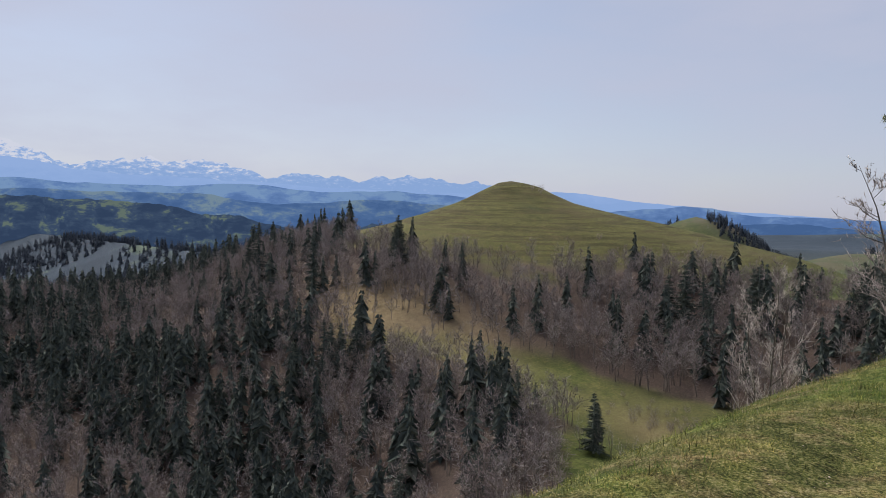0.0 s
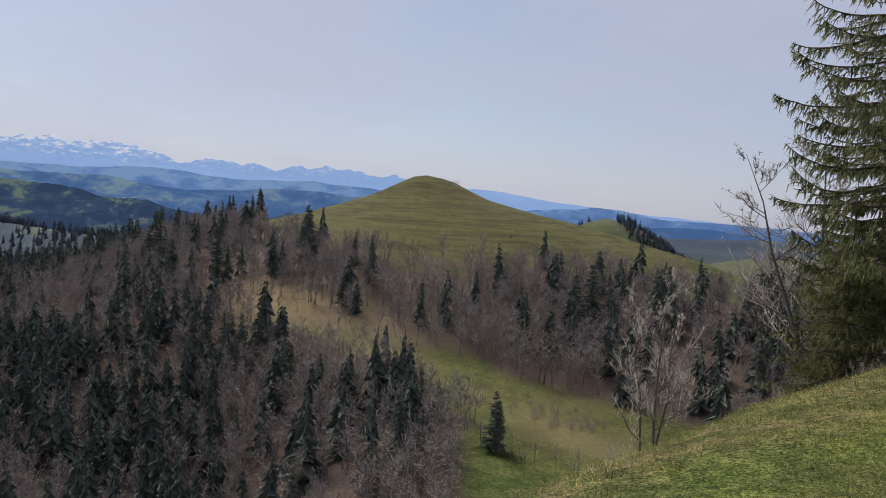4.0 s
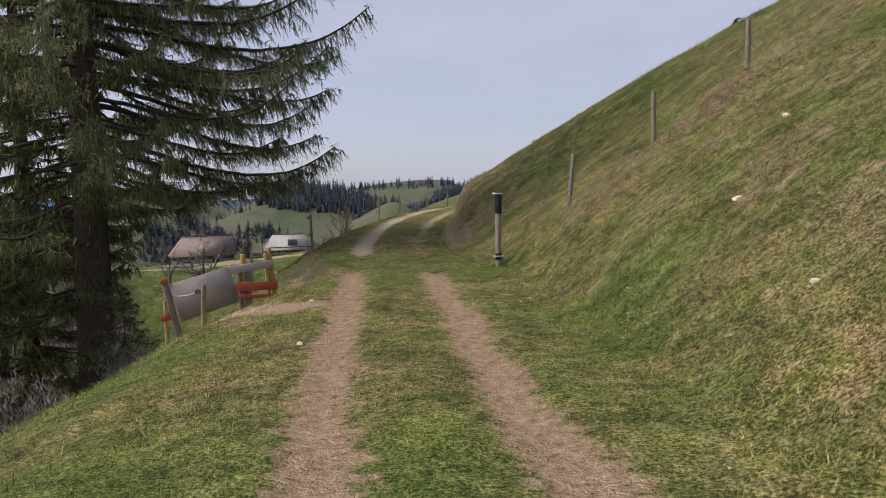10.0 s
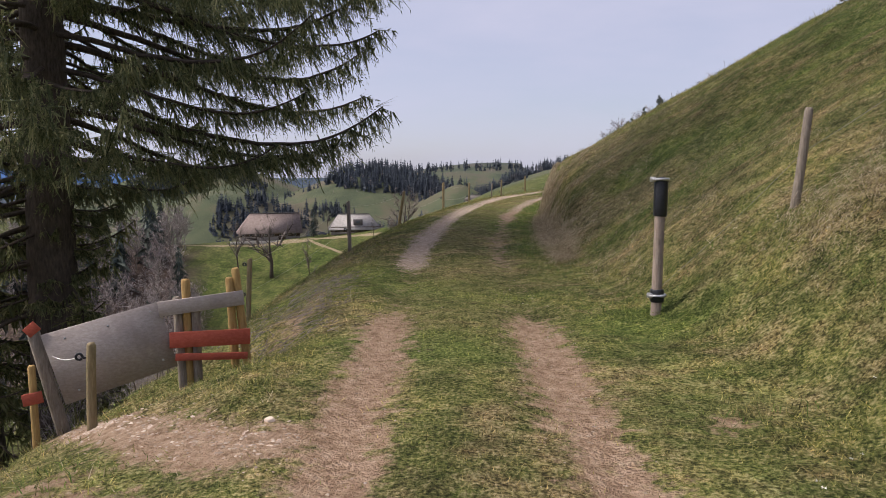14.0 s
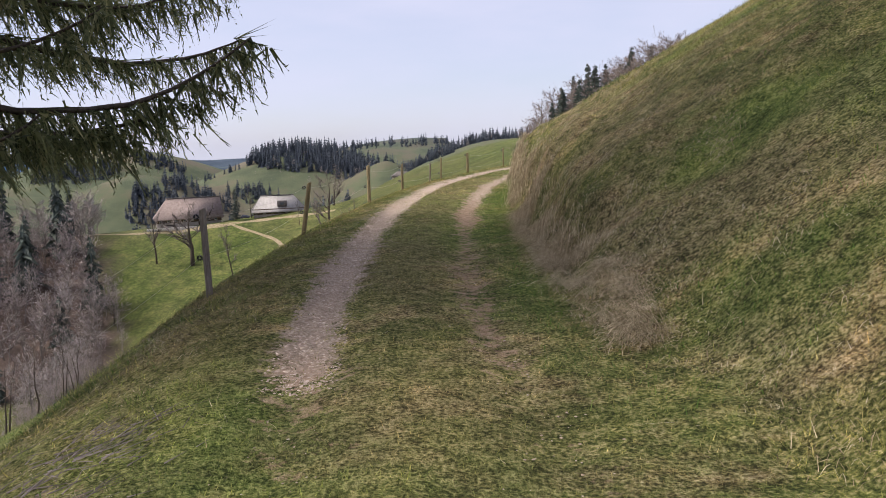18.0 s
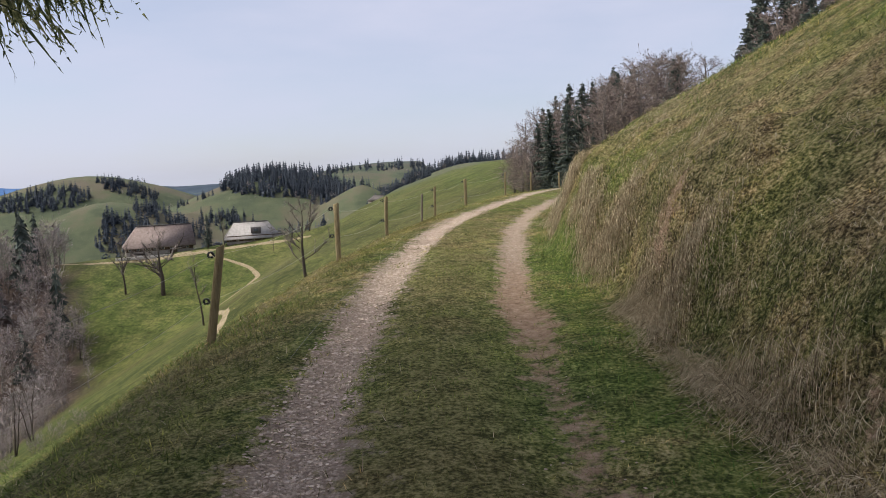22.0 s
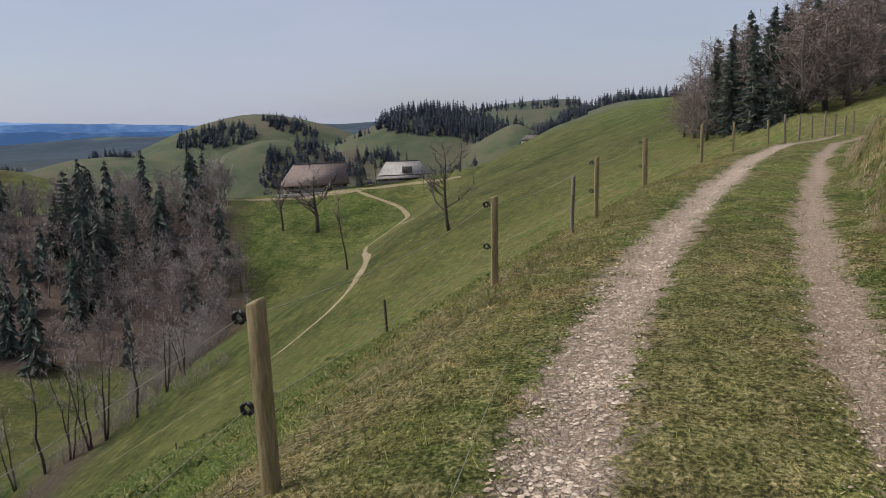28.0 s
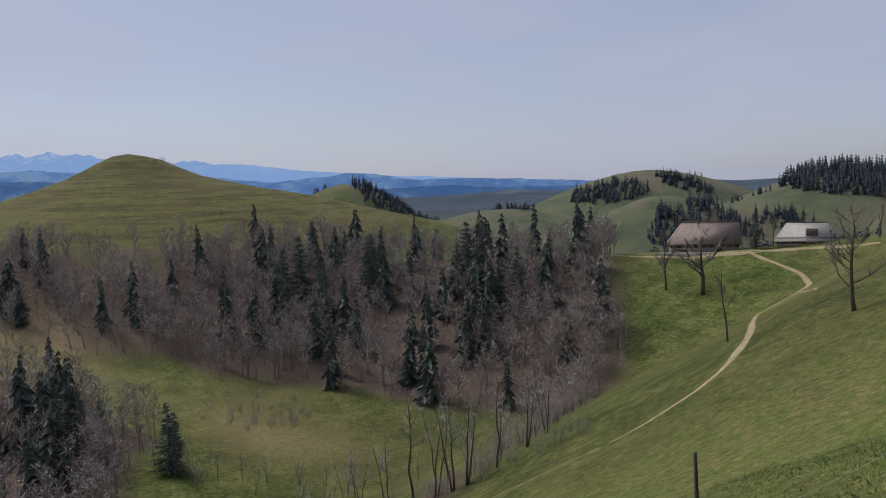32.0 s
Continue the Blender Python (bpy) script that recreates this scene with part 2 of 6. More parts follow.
def bark_mat(name, a, c2, scale=7):
    m, n, l, b = material(name, .9, .15)
    k = noise_node(n, l, scale, 8, .7, stretch=(3, 3, .8))
    l.new(ramp_node(n, l, k, ((.3, a), (.68, c2))), b.inputs["Base Color"])
    bump(n, l, b, k, .8, .03)
    return m


GROUND = ground_material()
SPRUCE_BARK = bark_mat("spruce_bark", (.04, .032, .027), (.13, .104, .086))
GREY_BARK = bark_mat("grey_bark", (.07, .06, .052), (.2, .175, .155))
NEEDLES = island_mat("spruce_needles", ((0, (.068, .084, .043)), (.45, (.165, .186, .09)), (.8, (.26, .27, .13)), (1, (.36, .335, .175))), .75, .3, .52)
OLIVE_NEEDLES = island_mat("young_needles", ((0, (.07, .082, .032)), (.5, (.15, .162, .066)), (1, (.28, .26, .125))), .75, .3, .45)
# spruces on the far hills: haze painted into a lighter, bluer needle colour
HAZE_TINTED_NEEDLES = island_mat("haze_tinted_needles", ((0, (.056, .067, .086)), (.6, (.078, .092, .112)), (1, (.105, .12, .135))), .95, .05)
DARK_TWIGS = island_mat("dark_twigs", ((0, (.06, .05, .045)), (.5, (.125, .105, .093)), (1, (.22, .19, .17))), .9, .1)
# spruces farther off: needle colour lifted and cooled to stand for haze
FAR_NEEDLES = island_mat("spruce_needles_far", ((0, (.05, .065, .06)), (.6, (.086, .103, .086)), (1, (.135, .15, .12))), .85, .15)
TWIGS = island_mat("bare_twigs", ((0, (.18, .158, .148)), (.5, (.28, .247, .233)), (1, (.4, .358, .338))), .9, .1)
BROWN_TWIGS = island_mat("beech_twigs", ((0, (.165, .136, .126)), (.5, (.25, .21, .196)), (1, (.345, .295, .277))), .9, .1)
GRASS = turf_blades("grass_blades")
MEADOW = island_mat("meadow_blades", ((0, (.045, .075, .016)), (.5, (.12, .165, .04)), (.8, (.2, .225, .07)), (1, (.36, .33, .14))), .7, .25, .2)
LUSH = island_mat("lush_blades", ((0, (.06, .13, .018)), (.5, (.125, .225, .035)), (1, (.22, .31, .062))), .65, .3, .25)
STRAW = island_mat("dead_grass", ((0, (.12, .09, .055)), (.3, (.36, .28, .175)), (.7, (.62, .51, .34)), (1, (.82, .72, .52))), .85, .15, .15)
STONES = island_mat("limestone", ((0, (.37, .285, .22)), (.6, (.5, .395, .31)), (1, (.66, .55, .45))), .9, .2)
POST_WOOD = wood_mat("fence_wood", (.16, .12, .06), (.36, .29, .17), stain=(.09, .075, .05))
OLD_WOOD = wood_mat("weathered_wood", (.13, .105, .085), (.32, .275, .225))
YELLOW_WOOD = wood_mat("debarked_pole", (.27, .165, .06), (.47, .32, .13), stain=(.16, .1, .05))
BOARD = wood_mat("grey_board", (.3, .258, .235), (.44, .39, .36), grain=(1.2, 9, 9), stain=(.24, .195, .175))
RED_PAINT = wood_mat("red_paint", (.36, .075, .045), (.52, .13, .085), grain=(1.2, 9, 9), stain=(.2, .06, .04))
BLACK = plain_mat("black_plastic", (.008, .009, .012), (.02, .022, .026), 20, .4, .4)
STEEL = plain_mat("galvanised_steel", (.38, .38, .39), (.6, .6, .61), 30, .38, .5, .9)
WIRE = plain_mat("fence_cord", (.2, .185, .155), (.38, .36, .31), 40, .6)

# ---------------------------------------------------------------- terrain
TRACK_Y = (-60, -30, -15, -7.5, -1.2, 1.45, 4.76, 8.5, 11.5, 15.2, 18, 20, 24, 28.7, 33, 35, 42.5, 47, 53, 62, 80, 110, 160, 400)
TRACK_X = (16, 9.8, 5.9, 3.5, 2.1, 1.5, 1.0, .5, .2, -.26, -.56, -.8, -.86, -.66, -.12, .2, 2.12, 3.4, 5.3, 8.5, 15, 20, 18, 10)
TRACK_Z = (1.1, 1.1, 1.0, .98, .98, .95, .92, .9, .9, .88, .93, .97, 1.12, 1.25, 1.33, 1.35, 1.38, 1.38, 1.3, .9, .4, 1.0, 1.5, 0)


SHOULDER_Y = (-13, -9, -5, 0, 5, 12, 15, 20, 24, 28.7, 34, 38, 44)


def smoothed(values, y):
    """A soft curve through the track's stations."""
    total = 0
    for k in (-1.0, -.5, 0, .5, 1.0):
        total = total + np.interp(np.asarray(y, float) + 2.2 * k, TRACK_Y, values)
    return total / 5


def track_x(y):
    return smoothed(TRACK_X, y)


def track_z(y):
    return smoothed(TRACK_Z, y)


def step(a, b, v):
    f = np.clip((np.asarray(v, float) - a) / (b - a), 0, 1)
    return f * f * (3 - 2 * f)


def wave(x, y, size, seed=0):
    """Cheap smooth noise in -1..1 from crossed sines."""
    a, b = x / size + seed * 1.7, y / size + seed * 2.3
    return (np.sin(a + 1.3 * np.sin(b * .9 + seed)) + np.sin(b * 1.1 + 1.7 * np.sin(a * .8 + 2 * seed)) + np.sin((a + b) * .77 + seed * 3.1 + np.sin(a - b))) / 3


def hill(x, y, cx, cy, top, radius, power=2.0):
    return top * np.exp(-(np.hypot(x - cx, y - cy) / radius) ** power)


def soft_max(a, b, k):
    m = np.maximum(a, b)
    return m + k * np.log1p(np.exp(-np.abs(a - b) / k))


def cone_hill(x, y):
    r = np.hypot((x + 556) * np.where(x < -556, .9, 1.0), y - 356)
    knob = 1 - step(45, 130, r)
    r = np.hypot((x + 556 + 9 * knob) * np.where(x < -556, .9, 1.0), y - 356 + 15 * knob)
    side = 0
    for k in (-1, 0, 1):
        side = side + np.interp(r + 7 * k, (0, 7, 15, 28, 43, 60, 85, 112, 150, 224, 420), (33.4, 32.4, 29.4, 22.6, 15, 9.5, 3, -4.5, -14, -33, -110)) / 3
    return side + .8 * wave(x, y, 9, 3) * step(20, 60, r) - .7 * np.exp(-((r - 58) / 5) ** 2)


def head_wall(x, y):
    # ridge from the cone hill's shoulder past the farm
    nx, ny = .256, -.967
    n = (x + 122) * nx + (y - 362) * ny
    along = (x + 122) * ny * -1 + (y - 362) * nx
    crest = -31.3 - .045 * np.clip(-along, 0, 400) + .10 * np.clip(along, 0, 300)
    front = crest - .40 * np.maximum(n - 8, 0)
    return np.where(n > 0, front, crest - .16 * np.minimum(-n, 260))


# far hills: centre, height above the plain, radius, steepness
HILLS = ((-165, 800, 70, 150, 2), (-400, 900, 80, 170, 2), (-70, 700, 62, 75, 1.4), (60, 950, 68, 190, 2), (-100, 1300, 92, 320, 2), (-655, 640, 86, 100, 2),
         (-480, 700, 50, 130, 2), (-640, -40, 86, 260, 2), (320, 700, 110, 260, 2), (-270, 640, 52, 90, 2))


def far_land(x, y):
    d, az = np.hypot(x, y), np.degrees(np.arctan2(-x, y))
    base = -80 - 70 * step(62, 85, az) + 30 * step(900, 2500, d)
    roll = 14 * wave(x, y, 170, 1) + 5 * wave(x, y, 70, 2)
    lumps = 0 * x
    for cx, cy, top, radius, power in HILLS:
        lumps = np.maximum(lumps, hill(x, y, cx, cy, top, radius, power))
    return base + roll * step(420, 800, d) + lumps


def height(x, y):
    """The ground's height at x, y (arrays)."""
    x, y = np.asarray(x, float), np.asarray(y, float)
    u, z0 = x - track_x(y), track_z(y)
    # downhill side
    w = np.maximum(-u - np.interp(y, SHOULDER_Y, (1.3, 1.25, 1.17, 1.34, 1.49, 1.3, 1.1, .98, .93, .8, .8, .9, 1.05)), 0)
    s1 = .77 - .2 * step(18, 36, y) - .24 * step(70, 150, y)
    round_off = np.interp(y, SHOULDER_Y, (.174, .165, .084, .102, .094, .17, .17, .17, .17, .17, .17, .17, .17))
    sink = np.interp(y, SHOULDER_Y, (0, .04, -.165, .03, -.1, -.05, 0, 0, 0, 0, 0, 0, 0)) * step(.8, 2, -u)
    knee = s1 / (2 * round_off)
    down = np.where(w < knee, round_off * w * w, round_off * knee ** 2 + s1 * (w - knee)) - sink + (.6 - s1) * np.maximum(w - 40, 0) * step(40, 60, w) * step(80, 150, y)
    # uphill side: a bank, cut steeply beside the middle of the track
    tall = .3 + .7 * step(-13, 1, y) - .42 * step(14, 62, y) - .22 * step(60, 120, y)
    wu = np.maximum(u - 1.55 + .3 * step(28, 33, y) * (1 - step(40, 52, y)) - .25 * wave(y, 0 * y, 1.9, 5) - .12 * wave(y, 0 * y, .6, 3) * step(15, 22, y), 0)
    up = 14.5 * (1 - np.exp(-np.minimum(wu, 90) / 16)) * tall
    cut = .8 * step(.0, .62 + .12 * wave(y, y * 0, .8, 2), wu) * step(16.5, 26, y) * (1 - step(38, 52, y))
    up = up * (1 - .25 * step(14, 25, y) * (1 - step(38, 52, y)) * np.exp(-wu / 4)) + cut - .35 * cut * step(1.0, 6, wu)
    ease = step(-12, -4, y) * (1 - step(16, 23, y))
    up = np.maximum(up - .47 * ease * step(-.2, .75, wu) * (1 - step(5, 12, wu)), .12 * up)
    rut = np.exp(-((np.abs(u) - .73) / .22) ** 2) * .045 - .02 * np.exp(-(u / .35) ** 2)
    rough = .045 * wave(x, y, .55, 1) * step(1.3, 2.4, np.abs(u)) + .016 * wave(x, y, .16, 4) + .02 * wave(x, y, .3, 9) * step(1.1, 1.8, np.abs(u)) + .16 * wave(x, y, 2.6, 6) * step(2.2, 6, u) + .1 * wave(x, y, 2.1, 7) * step(2.5, 7, -u)
    face = step(0, .25, wu) * (1 - step(.9, 2.2, wu)) * step(17, 23, y) * (1 - step(44, 54, y))
    rough = rough + face * (.15 * wave(x + y, y, .33, 11) + .08 * wave(x, y, .17, 13))
    ledge = np.exp(-((y - 12.75) / .5) ** 2) * step(2.6, 4, u) * (1 - step(9, 13, u))
    rough = rough + ledge * (.12 + .14 * wave(x, y, .42, 15) + .06 * wave(x, y, .2, 16))
    rough = rough + .13 * np.exp(-((x + 1.25) / .4) ** 2 - ((y - 10.05) / .3) ** 2)
    near = z0 - down + up - rut + rough
    # a small shelf where a footpath leaves past the barrier
    s, n = (x + 3.78) * .8835 + (y - 11.54) * .4684, (x + 3.78) * -.4684 + (y - 11.54) * .8835
    shelf = np.exp(-((np.clip(s, -9, 9) - 1.0) / 1.35) ** 4 - ((np.clip(n, -9, 9) + .2) / .75) ** 2)
    near = near + shelf * (-.03 + .2 * np.clip(s, -.5, 2.6) + .22 * np.clip(-n, 0, 2) + .5 * rough - near)
    far = soft_max(soft_max(far_land(x, y), cone_hill(x, y), 8), head_wall(x, y), 5)
    floor = soft_max(far, near, 4)
    keep = step(20, 45, w)
    return near * (1 - keep) + floor * keep


def height_at(x, y):
    return float(height(np.array([x]), np.array([y]))[0])

# ---------------------------------------------------------------- mesh helpers


def tri_mesh(name, verts, tris):
    verts, tris = np.asarray(verts, np.float32), np.asarray(tris, np.int32)
    me = bpy.data.meshes.new(name)
    me.vertices.add(len(verts))
    me.vertices.foreach_set("co", verts.ravel())
    me.loops.add(tris.size)
    me.loops.foreach_set("vertex_index", tris.ravel())
    me.polygons.add(len(tris))
    me.polygons.foreach_set("loop_start", np.arange(0, tris.size, 3, dtype=np.int32))
    me.update(calc_edges=True)
    return me


class Geo:
    """Gathers triangles for one mesh."""

    def __init__(self):
        self.v, self.f, self.count = [], [], 0

    def add(self, verts, tris):
        verts = np.asarray(verts, float).reshape(-1, 3)
        self.v.append(verts)
        self.f.append(np.asarray(tris, int).reshape(-1, 3) + self.count)
        self.count += len(verts)

    def mesh(self, name):
        return tri_mesh(name, np.concatenate(self.v), np.concatenate(self.f))

    def spikes(self, a, b, r, sides=3):
        """Slim cones from a (round) to b (pointed)."""
        a, b = np.asarray(a, float).reshape(-1, 3), np.asarray(b, float).reshape(-1, 3)
        r = np.broadcast_to(np.asarray(r, float), len(a))
        d = b - a
        d = d / np.maximum(np.linalg.norm(d, axis=1, keepdims=True), 1e-6)
        ref = np.where(np.abs(d[:, 2:3]) > .9, np.array([[1., 0, 0]]), np.array([[0, 0, 1.]]))
        s = np.cross(d, ref)
        s /= np.maximum(np.linalg.norm(s, axis=1, keepdims=True), 1e-6)
        t = np.cross(d, s)
        ring = [a + r[:, None] * (math.cos(k * math.tau / sides) * s + math.sin(k * math.tau / sides) * t) for k in range(sides)]
        v = np.stack([*ring, b], 1)
        i = np.arange(len(a))[:, None] * (sides + 1)
        f = np.stack([np.concatenate([i + k, i + (k + 1) % sides, i + sides], 1) for k in range(sides)], 1)
        self.add(v, f)

    def tubes(self, a, b, ra, rb, sides=3):
        """Straight tapered limbs from a to b."""
        a, b = np.asarray(a, float).reshape(-1, 3), np.asarray(b, float).reshape(-1, 3)
        ra, rb = np.broadcast_to(np.asarray(ra, float), len(a)), np.broadcast_to(np.asarray(rb, float), len(a))
        d = b - a
        d = d / np.maximum(np.linalg.norm(d, axis=1, keepdims=True), 1e-6)
        ref = np.where(np.abs(d[:, 2:3]) > .9, np.array([[1., 0, 0]]), np.array([[0, 0, 1.]]))
        s = np.cross(d, ref)
        s /= np.maximum(np.linalg.norm(s, axis=1, keepdims=True), 1e-6)
        t = np.cross(d, s)
        turn = [(math.cos(k * math.tau / sides), math.sin(k * math.tau / sides)) for k in range(sides)]
        v = np.stack([a + ra[:, None] * (c * s + q * t) for c, q in turn] + [b + rb[:, None] * (c * s + q * t) for c, q in turn], 1)
        i = np.arange(len(a))[:, None] * (2 * sides)
        f = []
        for k in range(sides):
            j = (k + 1) % sides
            f += [np.concatenate([i + k, i + j, i + sides + j], 1), np.concatenate([i + k, i + sides + j, i + sides + k], 1)]
        self.add(v, np.stack(f, 1))

    def flakes(self, a, b, width, rng, root=1.0):
        """Flat slim sprays from a to b: as wide as given at a (root 1) or at b (root 0)."""
        a, b = np.asarray(a, float).reshape(-1, 3), np.asarray(b, float).reshape(-1, 3)
        n = len(a)
        side = np.cross(b - a, rng.normal(0, 1, (n, 3)))
        side *= (np.broadcast_to(width, n) * .5 / np.maximum(np.linalg.norm(side, axis=1), 1e-6))[:, None]
        v = np.stack([a - side, a + side, b], 1) if root else np.stack([b - side, b + side, a], 1)
        self.add(v, np.arange(3 * n).reshape(-1, 3))

    def pipe(self, points, radii, sides=8, cap=True):
        """A bent round limb through points."""
        p = np.asarray(points, float)
        d = np.gradient(p, axis=0)
        d /= np.linalg.norm(d, axis=1, keepdims=True)
        ref = np.array([1., 0, 0]) if abs(d[0, 2]) > .7 else np.array([0, 0, 1.])
        s = np.cross(d, ref)
        s /= np.linalg.norm(s, axis=1, keepdims=True)
        t = np.cross(d, s)
        a = np.arange(sides) * math.tau / sides
        r = np.broadcast_to(np.asarray(radii, float), len(p))
        v = p[:, None] + r[:, None, None] * (np.cos(a)[None, :, None] * s[:, None] + np.sin(a)[None, :, None] * t[:, None])
        f = []
        for i in range(len(p) - 1):
            for k in range(sides):
                j, o, q = (k + 1) % sides, i * sides, (i + 1) * sides
                f += [(o + k, o + j, q + j), (o + k, q + j, q + k)]
        v = v.reshape(-1, 3)
        if cap:
            n = len(v)
            v = np.concatenate([v, p[:1], p[-1:] + d[-1:] * r[-1] * .15])
            last = (len(p) - 1) * sides
            for k in range(sides):
                j = (k + 1) % sides
                f += [(n, j, k), (n + 1, last + k, last + j)]
        self.add(v, f)

    def block(self, size, m, edge=.006):
        """A box with chamfered edges, centred on m."""
        bm = bmesh.new()
        bmesh.ops.create_cube(bm, size=1, matrix=m @ Matrix.Diagonal((*size, 1)))
        if edge:
            bmesh.ops.bevel(bm, geom=bm.edges[:], offset=edge, segments=1, affect="EDGES")
        bmesh.ops.triangulate(bm, faces=bm.faces[:])
        bm.verts.index_update()
        self.add([v.co[:] for v in bm.verts], [[v.index for v in f.verts] for f in bm.faces])
        bm.free()


def part(name, geo, mat, parent=None, label="", smooth=False):
    """Links a mesh as one object, under a thing or a part."""
    me = geo.mesh(name) if isinstance(geo, Geo) else geo
    if not me.materials:
        me.materials.append(mat)
    if smooth:
        me.polygons.foreach_set("use_smooth", [True] * len(me.polygons))
    ob = new(name, me)
    ob.parent = parent
    if label:
        tagged(ob, label)
    return ob


def thing(name, label, category, m=None, group="", kind=""):
    ob = new(name)
    ob.empty_display_size = .2
    if m is not None:
        ob.matrix_basis = m
    return tagged(ob, label, category, group, kind)


# ---------------------------------------------------------------- the ground: one sheet to the horizon


def spread(fine, reach, start, growth):
    out, s = list(fine), start
    while out[-1] < reach:
        s *= growth
        out.append(out[-1] + s)
    return out


u_pos = spread(list(np.arange(0, 4, .1)) + list(np.arange(4, 9, .2)), 3600, .25, 1.1)
u_neg = spread(list(np.arange(0, 4, .1)) + list(np.arange(4, 9, .25)), 3600, .28, 1.046)
us = np.array([-v for v in u_neg[:0:-1]] + u_pos)
y_pos = spread(list(np.arange(0, 64, .24)), 3600, .25, 1.046)
y_neg = spread(list(np.arange(0, 15, .3)), 3600, .3, 1.1)
ys = np.array([-v for v in y_neg[:0:-1]] + y_pos)
U, Y = np.meshgrid(us, ys)
X = U + track_x(Y) * (1 - step(20, 90, np.abs(U)))
Z = height(X, Y)
rows_n, cols_n = X.shape
quad = (np.arange(rows_n - 1)[:, None] * cols_n + np.arange(cols_n - 1)[None]).reshape(-1, 1)
ground_tris = np.concatenate([np.concatenate([quad, quad + 1, quad + cols_n + 1], 1), np.concatenate([quad, quad + cols_n + 1, quad + cols_n], 1)])
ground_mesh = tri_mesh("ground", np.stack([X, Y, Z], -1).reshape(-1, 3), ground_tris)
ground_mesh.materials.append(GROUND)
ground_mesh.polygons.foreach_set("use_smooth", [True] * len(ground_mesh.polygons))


def woods_mask(x, y):
    """Where the woods stand: 0 to 1."""
    d, az = np.hypot(x, y), np.degrees(np.arctan2(-x, y))
    hill_r = np.hypot(x + 556, y - 356)
    j = 7 * wave(x, y, 13, 4) + 4 * wave(x, y, 5, 2)
    upper = np.interp(x, (-460, -440, -371, -300, -232, -193, -148, -125), (80, 99, 132, 188, 219, 227, 234, 252))
    lower = np.interp(x, (-430, -416, -378, -341, -276, -225, -158, -128, -95), (80, 92, 107, 134, 160, 152, 98, 80, 76))
    n = (x + 122) * .256 + (y - 362) * -.967
    right = np.interp(y, (200, 250, 274, 302, 331, 420), (-112, -120, -126, -136, -156, -190))
    a = step(-3, 3, y - upper + j) * step(-4, 4, hill_r - 212 + 40 * step(220, 150, y) + 2 * j) * step(-3, 3, right - x + j) * step(-30, -15, n)
    edge = -np.interp(y, (-300, -20, 40, 107, 232), (45, 45, 55, 64, 116))
    b = step(-3, 3, lower - y + j) * step(-2, 2, edge - x + .5 * j)
    c = step(70, 76, az + .2 * j) * step(90, 110, d)
    hedge = np.exp(-((x - edge + 4) / 5) ** 2) * step(92, 100, y) * (1 - step(255, 265, y))
    return np.clip(np.maximum(np.maximum(a, b), np.maximum(c * step(-1, 1, edge - x), hedge)), 0, 1) * (1 - step(760, 860, d)) * (x < -30)


def set_mask(name, values):
    a = ground_mesh.attributes.new(name, "FLOAT", "POINT")
    a.data.foreach_set("value", np.ascontiguousarray(values, np.float32).ravel())


UT = X - track_x(Y)
D = np.hypot(X, Y)


def rut_amount(u, y):
    """How worn the ground is, across and along the two wheel ruts."""
    sway = .05 * wave(y, 0 * y, 1.1, 2) + .03 * wave(y, 0 * y, .35, 5)
    left, right = .3 + .06 * wave(y, 0 * y, .8, 7), .31 - .07 * step(12, 18, y) + .08 * wave(y, 0 * y, .7, 9)
    r = np.maximum(np.exp(-((u + .73 + sway) / left) ** 2), np.exp(-((u - .73 + 1.3 * sway) / right) ** 2) * (1 - .46 * step(12, 16, y) * (1 - step(23.5, 26, y))))
    return r * (1 - .75 * step(12.5, 14, y) * (1 - step(16.2, 17.8, y))) * (1 - step(62, 90, y)) * step(-9.5, -6, y)


def bay_amount(x, y):
    """The trodden mouth of the footpath beside the barrier."""
    mid = np.interp(-np.asarray(x, float), (.5, 1.0, 1.6, 2.3, 3.0, 3.4), (9.35, 9.2, 9.55, 10.25, 11.1, 11.55)) + .08 * wave(x, y, .5, 3)
    return np.exp(-((y - mid) / (.36 + .08 * wave(x, y, .4, 6))) ** 2) * step(-4.2, -3.0, x) * (1 - step(-.7, -.2, x)) * 1.1


rut = rut_amount(UT, Y)
bay = bay_amount(X, Y)
lip = np.exp(-((UT + 1.85) / .26) ** 2) * step(11.8, 13, Y) * (1 - step(14.5, 16.5, Y)) * .6
patches = 0 * X
for px_, py_, pr_ in ((-1.6, 8.55, .34), (-1.9, 8.9, .25), (5.1, 5.65, .2), (4.9, 6.9, .24), (5.5, 7.4, .16), (4.1, 4.4, .14), (3.1, 8.4, .16), (6.4, 8.8, .22), (1.95, 9.9, .2), (1.22, 25.5, .26), (1.2, 24.8, .2), (1.25, 27.2, .2), (1.05, 22.0, .18)):
    patches = np.maximum(patches, .85 * np.exp(-((X - px_) ** 2 + ((Y - py_) * 1.3) ** 2) / pr_ ** 2))
set_mask("rut", np.maximum(np.maximum(np.maximum(rut, bay), lip), patches))
set_mask("gravel", step(16.4, 18, Y) * np.where(UT < 0, 1, .08 + .75 * step(26, 30, Y)))
cutting = (.45 + .55 * step(-.3, .3, wave(Y, UT * 1.5, .5, 6))) * step(1.6, 2.1, UT + .1) * (1 - step(1.8 - .15 * step(22, 27, Y), 2.3 - .3 * step(22, 27, Y), UT + .35 * wave(X, Y, .9, 3))) * step(17, 22, Y) * (1 - step(44, 54, Y)) * (1 - .75 * step(26, 33, Y))
